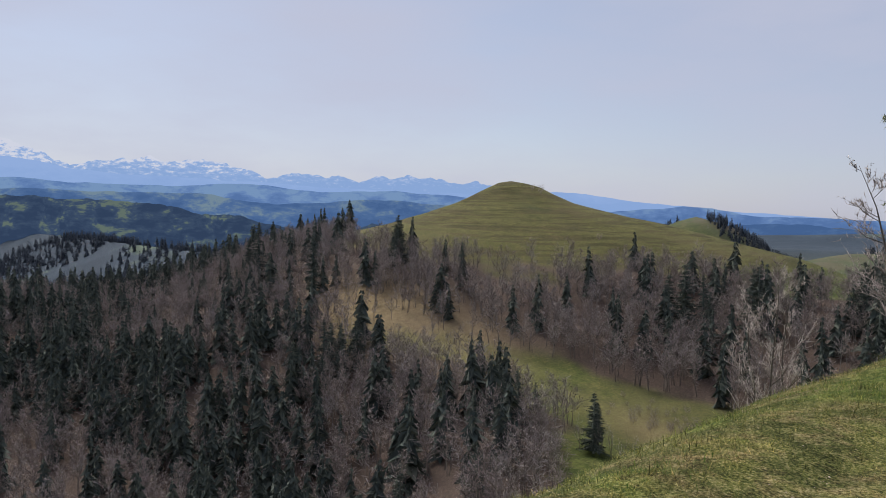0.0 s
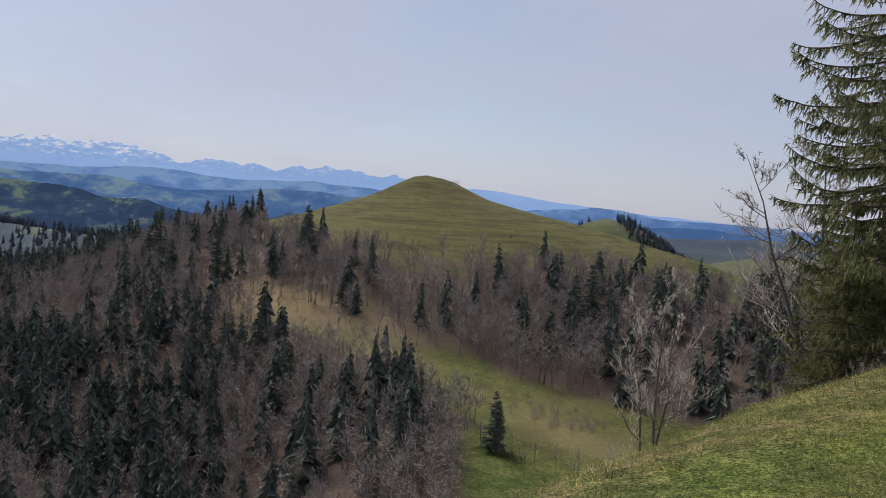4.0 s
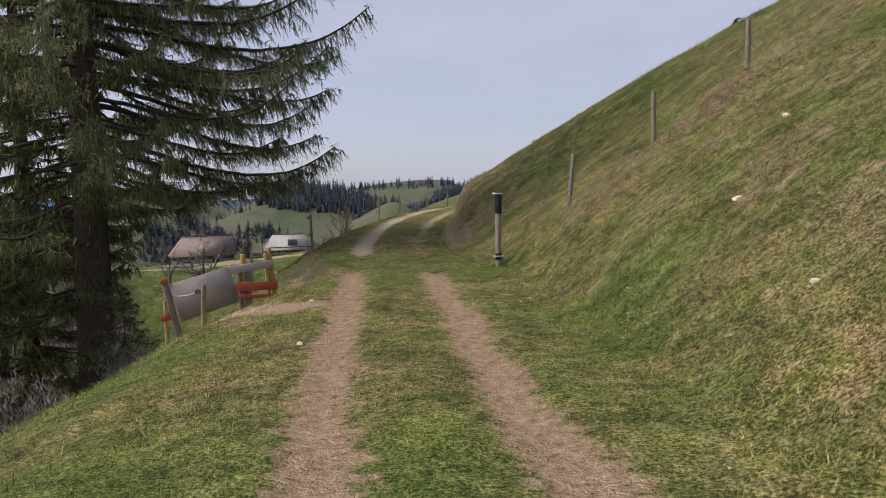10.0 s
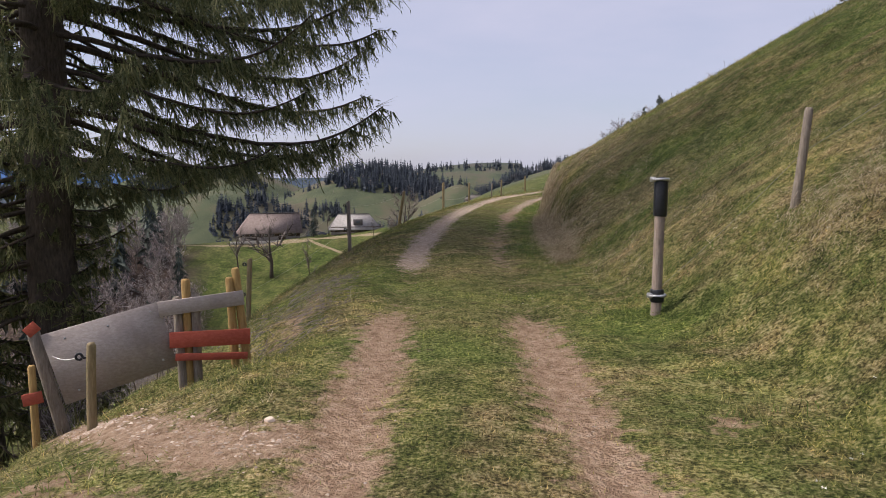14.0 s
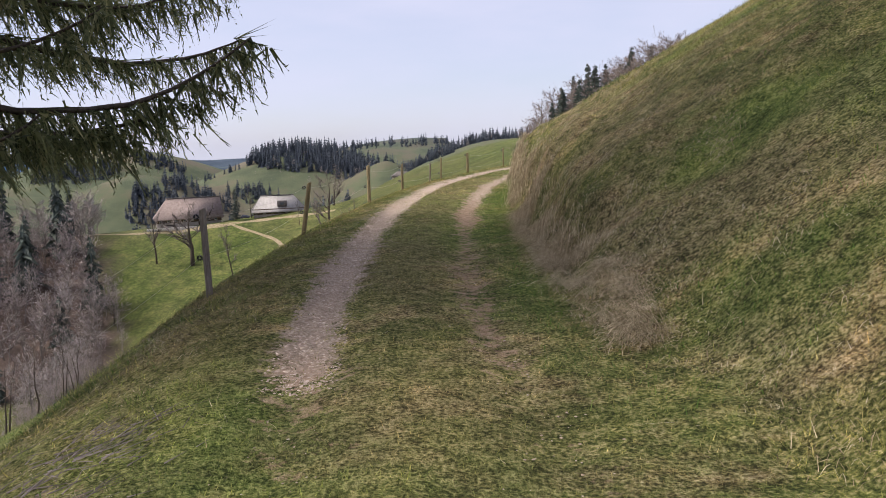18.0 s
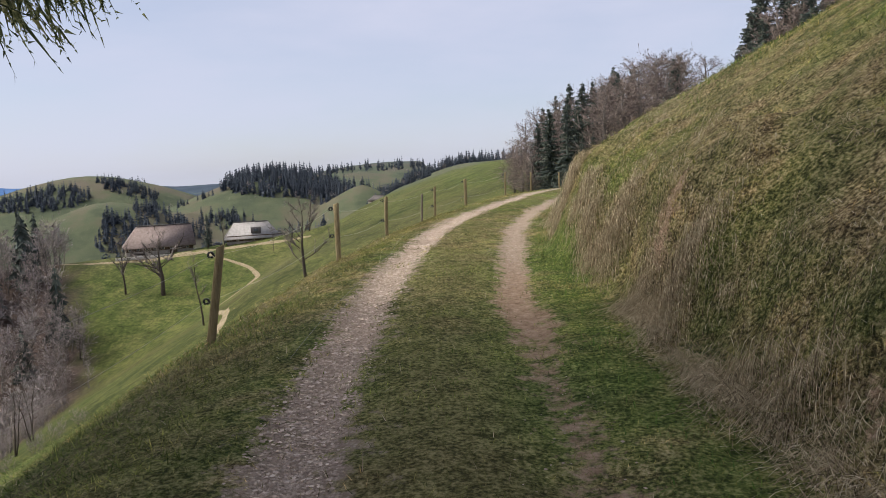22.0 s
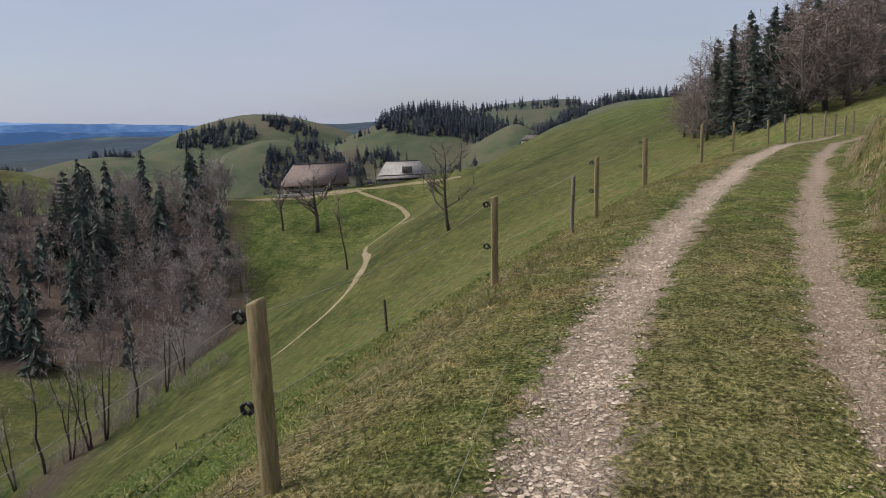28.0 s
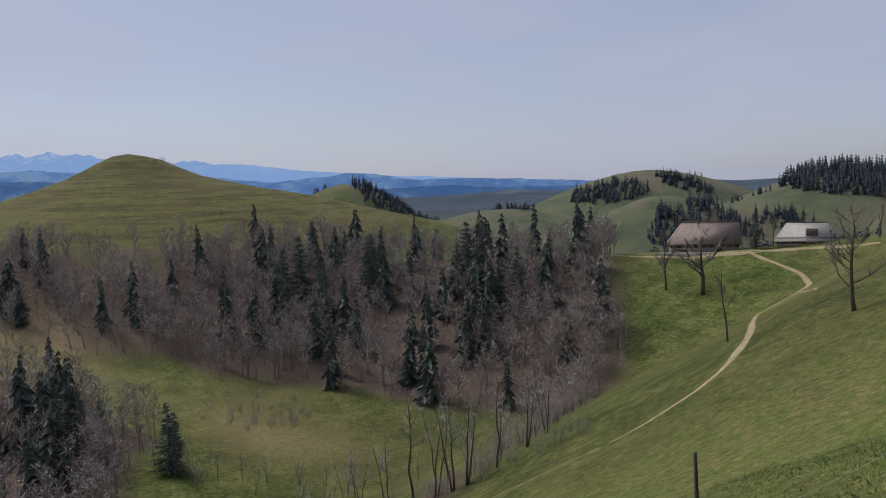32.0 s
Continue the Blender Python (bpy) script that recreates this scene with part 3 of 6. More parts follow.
fence_strip = np.exp(-((UT + 2.2) / .5) ** 2) * step(14, 20, Y) * .55
ledge_dry = .9 * np.exp(-((Y - 12.6) / .6) ** 2) * step(2.6, 3.6, UT) * step(-.9, .1, wave(X, Y, .7, 4))
dry_bank = .45 * step(1.7, 2.2, UT) * (1 - step(3.2, 5.5, UT + .6 * wave(X, Y, 1.6, 7))) * step(14, 17, Y) * (1 - step(30, 40, Y)) * step(-.8, .3, wave(X, Y, .6, 12))
dry_spots = step(.15, .7, wave(X, Y, 1.3, 8)) * step(2.2, 3.4, UT) * (.4 + .3 * (1 - step(10, 15, Y)))
dry_spots = np.maximum(dry_spots, .6 * step(.1, .6, wave(X, Y, .45, 21)) * step(2.4, 4, UT) * (1 - step(12, 16, Y)))
set_mask("dry", np.clip(np.maximum.reduce([cutting, fence_strip, ledge_dry, dry_bank, dry_spots]) + .0, 0, 1) * (1 - step(60, 90, Y)))
set_mask("verge", .6 * step(2.6, 4.5, -UT + .5 * wave(X, Y, 1.4, 8)) * step(19, 26, Y) * (1 - step(60, 110, Y)) + .6 * np.exp(-((UT - 1.3 + .12 * wave(Y, 0 * Y, .9, 3)) / .2) ** 2) * step(15, 19, Y) * (1 - step(30, 36, Y)))
set_mask("trodden", .8 * np.exp(-(UT / .5) ** 4) * step(15, 19, Y) * (1 - .55 * step(28, 36, Y)) * step(-.75, .35, wave(X, Y, 1.1, 5)) + .5 * np.exp(-((UT + 1.75) / .55) ** 4) * step(12, 16, Y) + .4 * np.exp(-(UT / .9) ** 4) * step(11, 13, Y) * (1 - step(16, 19, Y)))
set_mask("far", step(30, 95, np.hypot(UT, np.maximum(np.maximum(Y - 60, -Y - 14), 0))))
hill_r = np.hypot(X + 556, Y - 356)
set_mask("terraced", (1 - step(190, 260, hill_r)) + .35 * step(8, 20, -UT) * (1 - step(70, 100, -UT)) + .9 * np.exp(-(((X + 185) / 60) ** 2 + ((Y - 188) / 34) ** 2)) + .8 * np.exp(-(((X + 95) / 45) ** 2 + ((Y - 245) / 45) ** 2)))
gully_s = np.clip(((X + 470) * -52 + (Y - 296) * 36) / (52 ** 2 + 36 ** 2), 0, 1)
set_mask("gully", .75 * np.exp(-(np.hypot(X + 470 + 52 * gully_s, Y - 296 - 36 * gully_s) / 5) ** 2) * (.6 + .4 * wave(X, Y, 6, 2)))
# how much haze blue the farthest land takes
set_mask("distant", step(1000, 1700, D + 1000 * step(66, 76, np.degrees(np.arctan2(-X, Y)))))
# share of painted haze on the pastures, none on the cone hill
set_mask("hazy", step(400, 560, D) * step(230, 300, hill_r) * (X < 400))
set_mask("woods", woods_mask(X, Y) * (1 - .9 * step(560, 760, D)))
set_mask("hay", .45 * np.exp(-(((X + 205) / 34) ** 2 + ((Y - 182) / 12) ** 2)) + np.exp(-(((X + 395) / 40) ** 2 + ((Y - 135) / 26) ** 2)) + .6 * np.exp(-(((X + 330) / 60) ** 2 + ((Y - 165) / 22) ** 2)))
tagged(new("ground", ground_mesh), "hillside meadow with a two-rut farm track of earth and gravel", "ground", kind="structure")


def mesh_height(x, y):
    """The height of the sheet itself at x, y, between its corners."""
    x, y = np.asarray(x, float), np.asarray(y, float)
    u = x - track_x(y)
    for _ in range(6):
        u = x - track_x(y) * (1 - step(20, 90, np.abs(u)))
    i = np.clip(np.searchsorted(ys, y) - 1, 0, len(ys) - 2)
    j = np.clip(np.searchsorted(us, u) - 1, 0, len(us) - 2)
    fy, fx = (y - ys[i]) / (ys[i + 1] - ys[i]), (u - us[j]) / (us[j + 1] - us[j])
    a, b, c, d = Z[i, j], Z[i, j + 1], Z[i + 1, j], Z[i + 1, j + 1]
    return np.where(fx > fy, a + (b - a) * fx + (d - b) * fy, a + (d - c) * fx + (c - a) * fy)


def trodden_strip(name, label, pts, widths, mat, seed):
    """A worn path laid over the meadow."""
    p = np.array(pts, float)
    seg = np.r_[0, np.cumsum(np.hypot(*np.diff(p, axis=0).T))]
    n = int(seg[-1] / .9)
    s = np.linspace(0, seg[-1], n)
    x, y = np.interp(s, seg, p[:, 0]), np.interp(s, seg, p[:, 1])
    for _ in range(30):
        x[1:-1], y[1:-1] = (x[:-2] + x[2:] + 2 * x[1:-1]) / 4, (y[:-2] + y[2:] + 2 * y[1:-1]) / 4
    dx, dy = np.gradient(x), np.gradient(y)
    k = np.hypot(dx, dy)
    w = np.interp(s, seg, widths) * (1 + .3 * wave(s, s * 0, 2.3, seed))
    x, y = x + .25 * wave(s, s * 0, 5, seed + 1), y + .25 * wave(s, s * 0, 4, seed + 2)
    rows = []
    for f, up in ((-1, -.04), (-.6, .05), (0, .04), (.6, .05), (1, -.04)):
        px, py = x - dy / k * w * f * .5, y + dx / k * w * f * .5
        rows.append(np.stack([px, py, mesh_height(px, py) + up], -1))
    v = np.stack(rows, 1).reshape(-1, 3)
    q = (np.arange(n - 1)[:, None] * 5 + np.arange(4)[None]).reshape(-1, 1)
    f = np.concatenate([np.concatenate([q, q + 1, q + 6], 1), np.concatenate([q, q + 6, q + 5], 1)])
    tagged(part(name, tri_mesh(name, v, f), mat), label, "path", kind="structure")


EARTH = plain_mat("worn_earth", (.15, .12, .065), (.37, .3, .205), 1.6, .95, .1)
trodden_strip("footpath", "worn earth footpath winding across the meadow", ((-105, 354), (-82, 340), (-75, 326), (-79, 316), (-86, 299), (-60, 215), (-34.2, 135), (-32.8, 124.5), (-33.5, 118.5), (-36.7, 112.6), (-41.3, 108.6), (-46.3, 105.4), (-56, 101)),
              (1.9, 1.9, 2.4, 1.6, 1.6, 1.6, 1.7, 1.6, 1.2, .7, .35, .3, .2), EARTH, 3)
trodden_strip("farm_road", "pale farm road along the barn", ((-175, 345), (-150, 346.5), (-128, 350), (-105, 356), (-84, 362), (-60, 362)), (2.5, 3, 4.5, 5, 4, 2), EARTH, 5)
trodden_strip("side_path", "narrow cattle trod beside the footpath", ((-77, 318), (-66, 295), (-58, 262), (-50, 235), (-42, 205)), (.8, .9, .8, .7, .4), EARTH, 7)

# ---------------------------------------------------------------- trees


def spruce_parts(seed, h, r, whorls, per, sprays, big=False):
    """Trunk and crown of a spruce that stands at the origin."""
    rng = np.random.default_rng(seed)
    trunk, crown, limbs = Geo(), Geo(), Geo()
    n = 9
    z = np.linspace(-.8, h, n)
    bend = np.cumsum(rng.normal(0, .004 * h, (n, 2)), 0)
    trunk.pipe(np.c_[bend * .4, z], np.maximum(.013 * h * (1 - z / h * .97), .015) * np.where(z < 0, 1.35, 1), 8)
    for w in range(whorls):
        f = min(max((w + rng.uniform(-.5, .5)) / whorls, 0), .985)
        z0 = h * (.05 + .95 * f ** .95)
        reach = r * (1 - f) ** .8 * (1 if f > .08 else .85) + .012 * h
        for k in range(per):
            a = rng.uniform(0, math.tau)
            L = reach * rng.uniform(.5, 1.2)
            z0 = h * (.05 + .95 * f ** .95) + rng.uniform(-.7, .7) * h / whorls
            out = np.array([math.cos(a), math.sin(a), 0])
            side = np.array([-out[1], out[0], 0])
            s = np.linspace(.15, 1, sprays)
            droop = L * (.10 * s - (.42 - .2 * f) * s ** 1.5 + .24 * s ** 3.2)
            base = np.array([0, 0, z0]) + np.outer(s * L, out) + np.c_[0 * s, 0 * s, droop]
            if big:
                q = base[::2]
                limbs.tubes(q[:-1], q[1:], .03 * (1 - s[::2][:-1]) + .008, .03 * (1 - s[::2][1:]) + .006, 3)
            size = (.5 + .5 * rng.random(sprays)) * (h / 18) ** .7 * (.3 + .75 * (1 - f) ** .8)
            way = out * .45 + np.outer(rng.normal(0, .5, sprays), side) + np.c_[0 * s, 0 * s, -rng.uniform(.3, 1.0, sprays)]
            crown.flakes(base, base + way * size[:, None] * 1.15, size * .62, rng)
            way = out * .8 + np.outer(rng.choice([-1, 1], sprays) * rng.uniform(.4, 1.1, sprays), side) + np.array([0, 0, -.15])
            crown.flakes(base - out * .1 * L, base + way * (size * (1.2 - .4 * s))[:, None], size * .5, rng)
            crown.spikes([np.array([0, 0, z0 + .006 * h]) + out * L * .1], base[-1:] + out * .1 * L, .07 * L + .05, 3)
    crown.spikes([[0, 0, .1 * h]], [[0, 0, h * 1.02]], r * .2, 5)
    return trunk, crown, limbs


def bare_parts(seed, h, spread_r, limbs=11, subs=6, twigs=6, fork=.28, stems=1, thick=1.0, lean_out=.13, fat=1.0):
    """Trunk with limbs, and a crown of fine twigs, of a leafless tree at the origin."""
    rng = np.random.default_rng(seed)
    wood, fine = Geo(), Geo()
    for stem in range(stems):
        lean = rng.normal(0, lean_out if stems > 1 else .06, 2)
        hs = h * rng.uniform(.85, 1)
        foot = rng.normal(0, .25, 2) * (stems > 1)
        n = 7
        z = np.linspace(-.5, hs, n)
        line = np.c_[foot[0] + lean[0] * z + np.cumsum(rng.normal(0, .012 * h, n)), foot[1] + lean[1] * z + np.cumsum(rng.normal(0, .012 * h, n)), z]
        wood.pipe(line, fat * np.maximum(.0125 * h * (1 - np.clip(z / hs, 0, 1)) ** .9, .012) / stems ** .4, 6)
        for k in range(limbs):
            f = fork + (1 - fork) * (k + rng.random()) / limbs
            p0 = np.array([np.interp(f * hs, z, line[:, c]) for c in range(3)])
            a = rng.uniform(0, math.tau)
            L = spread_r * (1.05 - .75 * (f - fork) / (1 - fork)) * rng.uniform(.6, 1.1)
            rise = rng.uniform(.5, 1.3)
            d = np.array([math.cos(a), math.sin(a), rise])
            d /= np.linalg.norm(d)
            p1 = p0 + d * L * .5
            d2 = d + np.array([0, 0, .45]) + rng.normal(0, .15, 3)
            p2 = p1 + d2 / np.linalg.norm(d2) * L * .6
            rl = .0042 * h * (1.15 - f) * fat
            wood.tubes([p0, p1], [p1, p2], [rl, rl * .6], [rl * .6, rl * .2], 4)
            s = rng.uniform(.25, 1, subs)
            q0 = np.where(s[:, None] < .5, p0 + (p1 - p0) * (s / .5)[:, None], p1 + (p2 - p1) * ((s - .5) / .5)[:, None])
            q1 = q0 + (d * .5 + rng.normal(0, .55, (subs, 3)) + np.array([0, 0, .5])) * L * .36 * rng.uniform(.6, 1.2, (subs, 1))
            fine.spikes(q0, q1, rl * .36 * thick + .004, 3)
            s = rng.uniform(.2, 1, (subs, twigs, 1))
            t0 = (q0[:, None] + (q1 - q0)[:, None] * s).reshape(-1, 3)
            t1 = t0 + (rng.normal(0, .5, (subs * twigs, 3)) + np.array([0, 0, .55]) + d * .3) * L * .17
            fine.spikes(t0, t1, .004 + .0007 * h * thick, 3)
    return wood, fine


def tree_thing(name, label, category, trunk_me, crown_me, bark, leaf, crown_name, x, y, scale=1.0, turn=0.0, group="", sink=.15, tall=1.0, limbs_me=None):
    ob = thing(name, label, category, pose(x, y, height_at(x, y) - sink, 0, 0, turn) @ Matrix.Diagonal((scale, scale, scale * tall, 1)), group)
    part("trunk", trunk_me, bark, ob)
    part(crown_name, crown_me, leaf, ob)
    if limbs_me:
        part("branchwork", limbs_me, bark, ob)
    return ob


SPRUCE_H = 20.0
fine_spruces = []
for k, rr in enumerate((3.6, 4.4, 3.0)):
    t, c, _ = spruce_parts(240 + k, SPRUCE_H, rr, 34, 7, 7)
    fine_spruces.append((t.mesh("trunk"), c.mesh("crown")))
spruce_meshes = []
for k, (rr, wh, pr) in enumerate(((3.1, 30, 6), (2.5, 32, 5), (3.7, 28, 6), (2.1, 30, 5))):
    t, c, _ = spruce_parts(40 + k, SPRUCE_H, rr * 1.35, wh, pr, 5)
    spruce_meshes.append((t.mesh("trunk"), c.mesh("crown")))
BARE_H = 15.0
bare_meshes = []
for k, (rr, li, st, fk) in enumerate(((4.2, 13, 1, .3), (3.2, 14, 1, .38), (5.0, 12, 2, .25), (3.6, 12, 3, .2), (4.6, 14, 1, .18))):
    t, c = bare_parts(60 + k, BARE_H, rr, li if st == 1 else 9, 6, 4 if st == 1 else 3, fk, st, 3.4)
    bare_meshes.append((t.mesh("trunk"), c.mesh("twigs")))


CREST_TWIGS = island_mat("brown_beech_twigs", ((0, (.085, .066, .058)), (.5, (.18, .142, .126)), (1, (.3, .245, .22))), .9, .1)
beech_meshes = []
for k in range(3):
    rg, t, c = np.random.default_rng(80 + k), Geo(), Geo()
    t.pipe([(0, 0, -.5), (.1, 0, 4), (0, .2, 9), (.2, 0, 14)], (.26, .22, .14, .04), 6)
    for j in range(44):
        f = rg.uniform(.06, .95)
        p0, a = np.array([.1, .1, 14 * f]), rg.uniform(0, math.tau)
        L = 5.2 * (1.15 - .75 * f) * rg.uniform(.6, 1.1)
        d = np.array([math.cos(a), math.sin(a), rg.uniform(.35, .9)])
        p1 = p0 + d * L * .8
        t.spikes([p0], [p1], .07, 3)
        q = p0 + (p1 - p0) * rg.uniform(.15, 1, (14, 1))
        q1 = q + (rg.normal(0, .5, (14, 3)) + d * .3 + np.array([0, 0, .25])) * L * .4
        c.spikes(q, q1, .03, 3)
        q = q + (q1 - q) * rg.uniform(.2, .9, (14, 1))
        for _ in range(2):
            c.flakes(q, q + (rg.normal(0, .5, (14, 3)) + d * .25) * L * .28, .08, rg, 0)
    beech_meshes.append((t.mesh("trunk"), c.mesh("twigs")))


def add_beech(x, y, h, kind, turn, label, group, wide=1.0):
    t, c = beech_meshes[kind % 3]
    return tree_thing("bare_beech", label, "tree", t, c, GREY_BARK, CREST_TWIGS, "twig_crown", x, y, h / 14 * wide, turn, group, .2, 1 / wide)


def add_spruce(x, y, h, kind=0, turn=0.0, label="dark green spruce standing among bare woods", group="spruces of the woods"):
    t, c = spruce_meshes[kind % 4]
    return tree_thing("spruce", label, "tree", t, c, SPRUCE_BARK, FAR_NEEDLES, "crown", x, y, h / SPRUCE_H, turn, group, .4)


fat_meshes = []
for k, (rr, li, fk) in enumerate(((4.2, 14, .3), (3.6, 13, .38), (5.2, 14, .25), (3.8, 13, .3), (4.8, 15, .2))):
    t, c = bare_parts(260 + k, BARE_H, rr, li, 7, 5, fk, 1, 3, .13, 1.45)
    fat_meshes.append((t.mesh("trunk"), c.mesh("twigs")))


def add_bare(x, y, h, kind=0, turn=0.0, label="leafless grey-brown broadleaf tree of the woods", group="bare trees of the woods", mat=None, wide=1.0):
    t, c = (fat_meshes if mat else bare_meshes)[kind % 5]
    ob = tree_thing("bare_tree", label, "tree", t, c, SPRUCE_BARK if mat else GREY_BARK, mat or TWIGS, "twig_crown", x, y, h / BARE_H * wide, turn, group, .2, 1 / wide)
    return ob

# ---------------------------------------------------------------- the great spruce beside the track
HX, HY, HH, HR = -9.3, 20.0, 37.0, 8.2
rng = np.random.default_rng(5)


def bough_plan(seed, h, r, low, gap, toward, open_side):
    """Height, bearing, length, sag and lift of each bough."""
    rl, plan, zz = np.random.default_rng(seed + 1000), [], low
    while zz < h * .985:
        f, turn = zz / h, rl.uniform(0, math.tau)
        count = 6 if f < .7 else 5
        for k in range(count):
            a = turn + (k + rl.uniform(-.35, .35)) * math.tau / count
            L = r * min((.3 + zz / (h * .33)) ** .8, 1.0) * (1 - max(f - .3, 0) / .7) ** .75 * rl.uniform(.66, 1.0) * (1 + (1.8 * toward if zz > 10 else -.6 * toward) * max(math.cos(a), 0) + 1.3 * toward * min(math.cos(a), 0))
            if rl.random() < .15:
                L *= .55
            L = max(L, .25)
            dip, lift = rl.uniform(.32, .54) * (1 - .4 * f) + .16 * max(1 - zz / 9, 0), rl.uniform(.2, .36)
            if open_side:
                # thin towards the track, where the trunk stands free, and bare below on the light side
                if zz < 15 and rl.random() < .72:
                    L *= 1 - .62 * max(math.cos(a + 1.15), 0) ** 3
                if math.cos(a - 3.75) > .75:
                    L *= .84
                if math.cos(a) > -.15 and zz + L * (.12 - dip + lift) < 6.45:
                    L *= .22
            plan.append((zz + rl.normal(0, .12), a, L, dip, lift))
        zz += gap * rl.uniform(.8, 1.25) * (1 + .11 * max(zz - 14.5, 0))
    return plan


def great_spruce(seed, h, r, low, dense, gap=.5, thin=1.0, toward=.1, lush=1.0, open_side=False):
    """A free-standing spruce: whorls of sweeping boughs with hanging curtains of twigs."""
    rng = np.random.default_rng(seed)
    trunk, boughs, crown = Geo(), Geo(), Geo()
    z = np.linspace(-1.2, h, 14)
    sway = np.cumsum(rng.normal(0, .03, (14, 2)), 0)
    trunk.pipe(np.c_[sway, z], np.maximum(.0145 * h * (1 - np.clip(z / h, 0, 1) * .97) * (1 + .35 * np.exp(-np.clip(z, 0, 9) / .7)), .03), 12)
    for zz, a, L, dip, lift in bough_plan(seed, h, r, low, gap, toward, open_side):
        f = zz / h
        m = max(int(L / .22), 5)
        s = np.linspace(0, 1, m)
        out, side = np.array([math.cos(a), math.sin(a), 0]), np.array([-math.sin(a), math.cos(a), 0])
        curve = rng.normal(0, .04)
        line = np.array([*sway[min(int(f * 13), 13)], zz]) + np.outer(s * L, out) + np.outer(curve * L * s ** 2, side)
        line[:, 2] += L * (.12 * s - dip * s ** 1.25 + lift * s ** 4)
        near = math.cos(a) > -.2
        close = math.cos(a) > .1 and 3 < zz < 14 and r > 6
        line += np.cumsum(rng.normal(0, .012, (m, 3)), 0)
        boughs.pipe(line, .012 + .009 * L * (1 - s) ** .8, 4, False)
        # side twigs, longest at the middle of the bough
        cnt = max(int(L * dense), 3)
        bare = .27 if open_side and zz < 11 else .08
        s2 = rng.uniform(bare, 1.0, cnt) ** .85
        p = np.stack([np.interp(s2, s, line[:, c]) for c in range(3)], 1)
        reach = (.22 + .20 * L * np.sin(np.clip(s2 * 2.6 + .3, 0, math.pi)) * (1 - .5 * s2)) * rng.uniform(.6, 1.15, cnt)
        way = np.outer(rng.choice([-1.0, 1.0], cnt) * rng.uniform(.45, 1, cnt), side) + np.outer(rng.uniform(.4, .95, cnt), out) + np.c_[0 * s2, 0 * s2, rng.uniform(-.6, .05, cnt)]
        tip = p + way * reach[:, None]
        crown.spikes(p, tip, (.009 if close else .02) * thin, 3)
        # hanging twigs from bough and side twigs, each set with needle shoots
        for q0, q1, c2, l0 in ((p, tip, 9 if close else 7 if near else 4, .4), (line[int(bare * m):-1], line[int(bare * m) + 1:], 10 if close else 7 if near else 4, .54)):
            t = rng.random((len(q0), max(int(c2 * lush), 2), 1))
            h0 = (q0[:, None] + (q1 - q0)[:, None] * t).reshape(-1, 3)
            n = len(h0)
            ln = l0 * rng.uniform(.3, 1.5, (n, 1)) * (.5 + .5 * min(L / 4, 1)) * (1 - .3 * f)
            h1 = h0 + ln * np.c_[rng.normal(0, .22, n) + out[0] * .25, rng.normal(0, .22, n) + out[1] * .25, -rng.uniform(.5, 1, n)]
            crown.flakes(h0, h1, (.028 + .03 * rng.random(n)) * thin * (.68 if close else 1 if near else 1.15), rng)
            for share in ((.08, .22, .36, .5, .64, .78, .92) if close else (.3, .65) if near else (.5,)):
                e0 = h0 + (h1 - h0) * share
                crown.flakes(e0, e0 + rng.normal(0, .032 if close else .06, (n, 3)) + (h1 - h0) * (.1 if close else .25), (.017 if close else .022) * thin, rng)
        # needle shoots along the side twigs
        e0 = np.repeat(p, 3, 0) + np.repeat(tip - p, 3, 0) * rng.uniform(.1, 1, (cnt * 3, 1))
        crown.flakes(e0, e0 + rng.normal(0, .07, (cnt * 3, 3)) + np.repeat(way, 3, 0) * .08, .03 * thin, rng)
        tips = np.repeat(line[-1:], 4, 0)
        crown.spikes(tips - out * .15, tips + out * .2 + rng.normal(0, .12, (4, 3)), .007, 3)
    return trunk, boughs, crown


trunk_g, bough_g, crown_g = great_spruce(3694, HH, HR, 3.6, 6, .46, 1.3, .06, 1.0, True)
big = thing("great_spruce", "tall old spruce with sweeping boughs and hanging twigs beside the track", "tree", pose(HX, HY, height_at(HX, HY) - .1))
part("trunk", trunk_g, SPRUCE_BARK, big, "thick dark trunk")
part("branchwork", bough_g, SPRUCE_BARK, big)
part("crown", crown_g, NEEDLES, big, "hanging dark green needle twigs")
trunk_g, bough_g, crown_g = great_spruce(8, 23, 3.8, 1.6, 4, .55, 1.5, 0, .6)
mate = thing("slender_spruce", "younger spruce grown into its tall neighbour", "tree", pose(-11.9, 21.4, height_at(-11.9, 21.4) - .1))
part("trunk", trunk_g, SPRUCE_BARK, mate)
part("branchwork", bough_g, SPRUCE_BARK, mate)
part("crown", crown_g, OLIVE_NEEDLES, mate, "dull green needle twigs")
trunk_g, bough_g, crown_g = great_spruce(12, 5.2, 2.2, .7, 5, .32, 1.4, 0, .7)
young = [g.mesh(nm) for g, nm in ((trunk_g, "trunk"), (bough_g, "branchwork"), (crown_g, "crown"))]
for k, (x, y, s) in enumerate(((-8.0, 18.9, .6), (-11.4, 17.6, 1.05), (-12.2, 18.6, 1.05))):
    ob = thing("young_spruce", "bushy young spruce at the foot of the tall one", "tree", pose(x, y, height_at(x, y) - .1, 0, 0, 70 * k) @ Matrix.Scale(s, 4), "young spruces")
    part("trunk", young[0], SPRUCE_BARK, ob)
    part("branchwork", young[1], SPRUCE_BARK, ob)
    part("crown", young[2], OLIVE_NEEDLES, ob, "olive green needle twigs")
trunk_g, bough_g, crown_g = great_spruce(14, 9.2, 3.1, .6, 5, .36, 1.5, 0, .75)
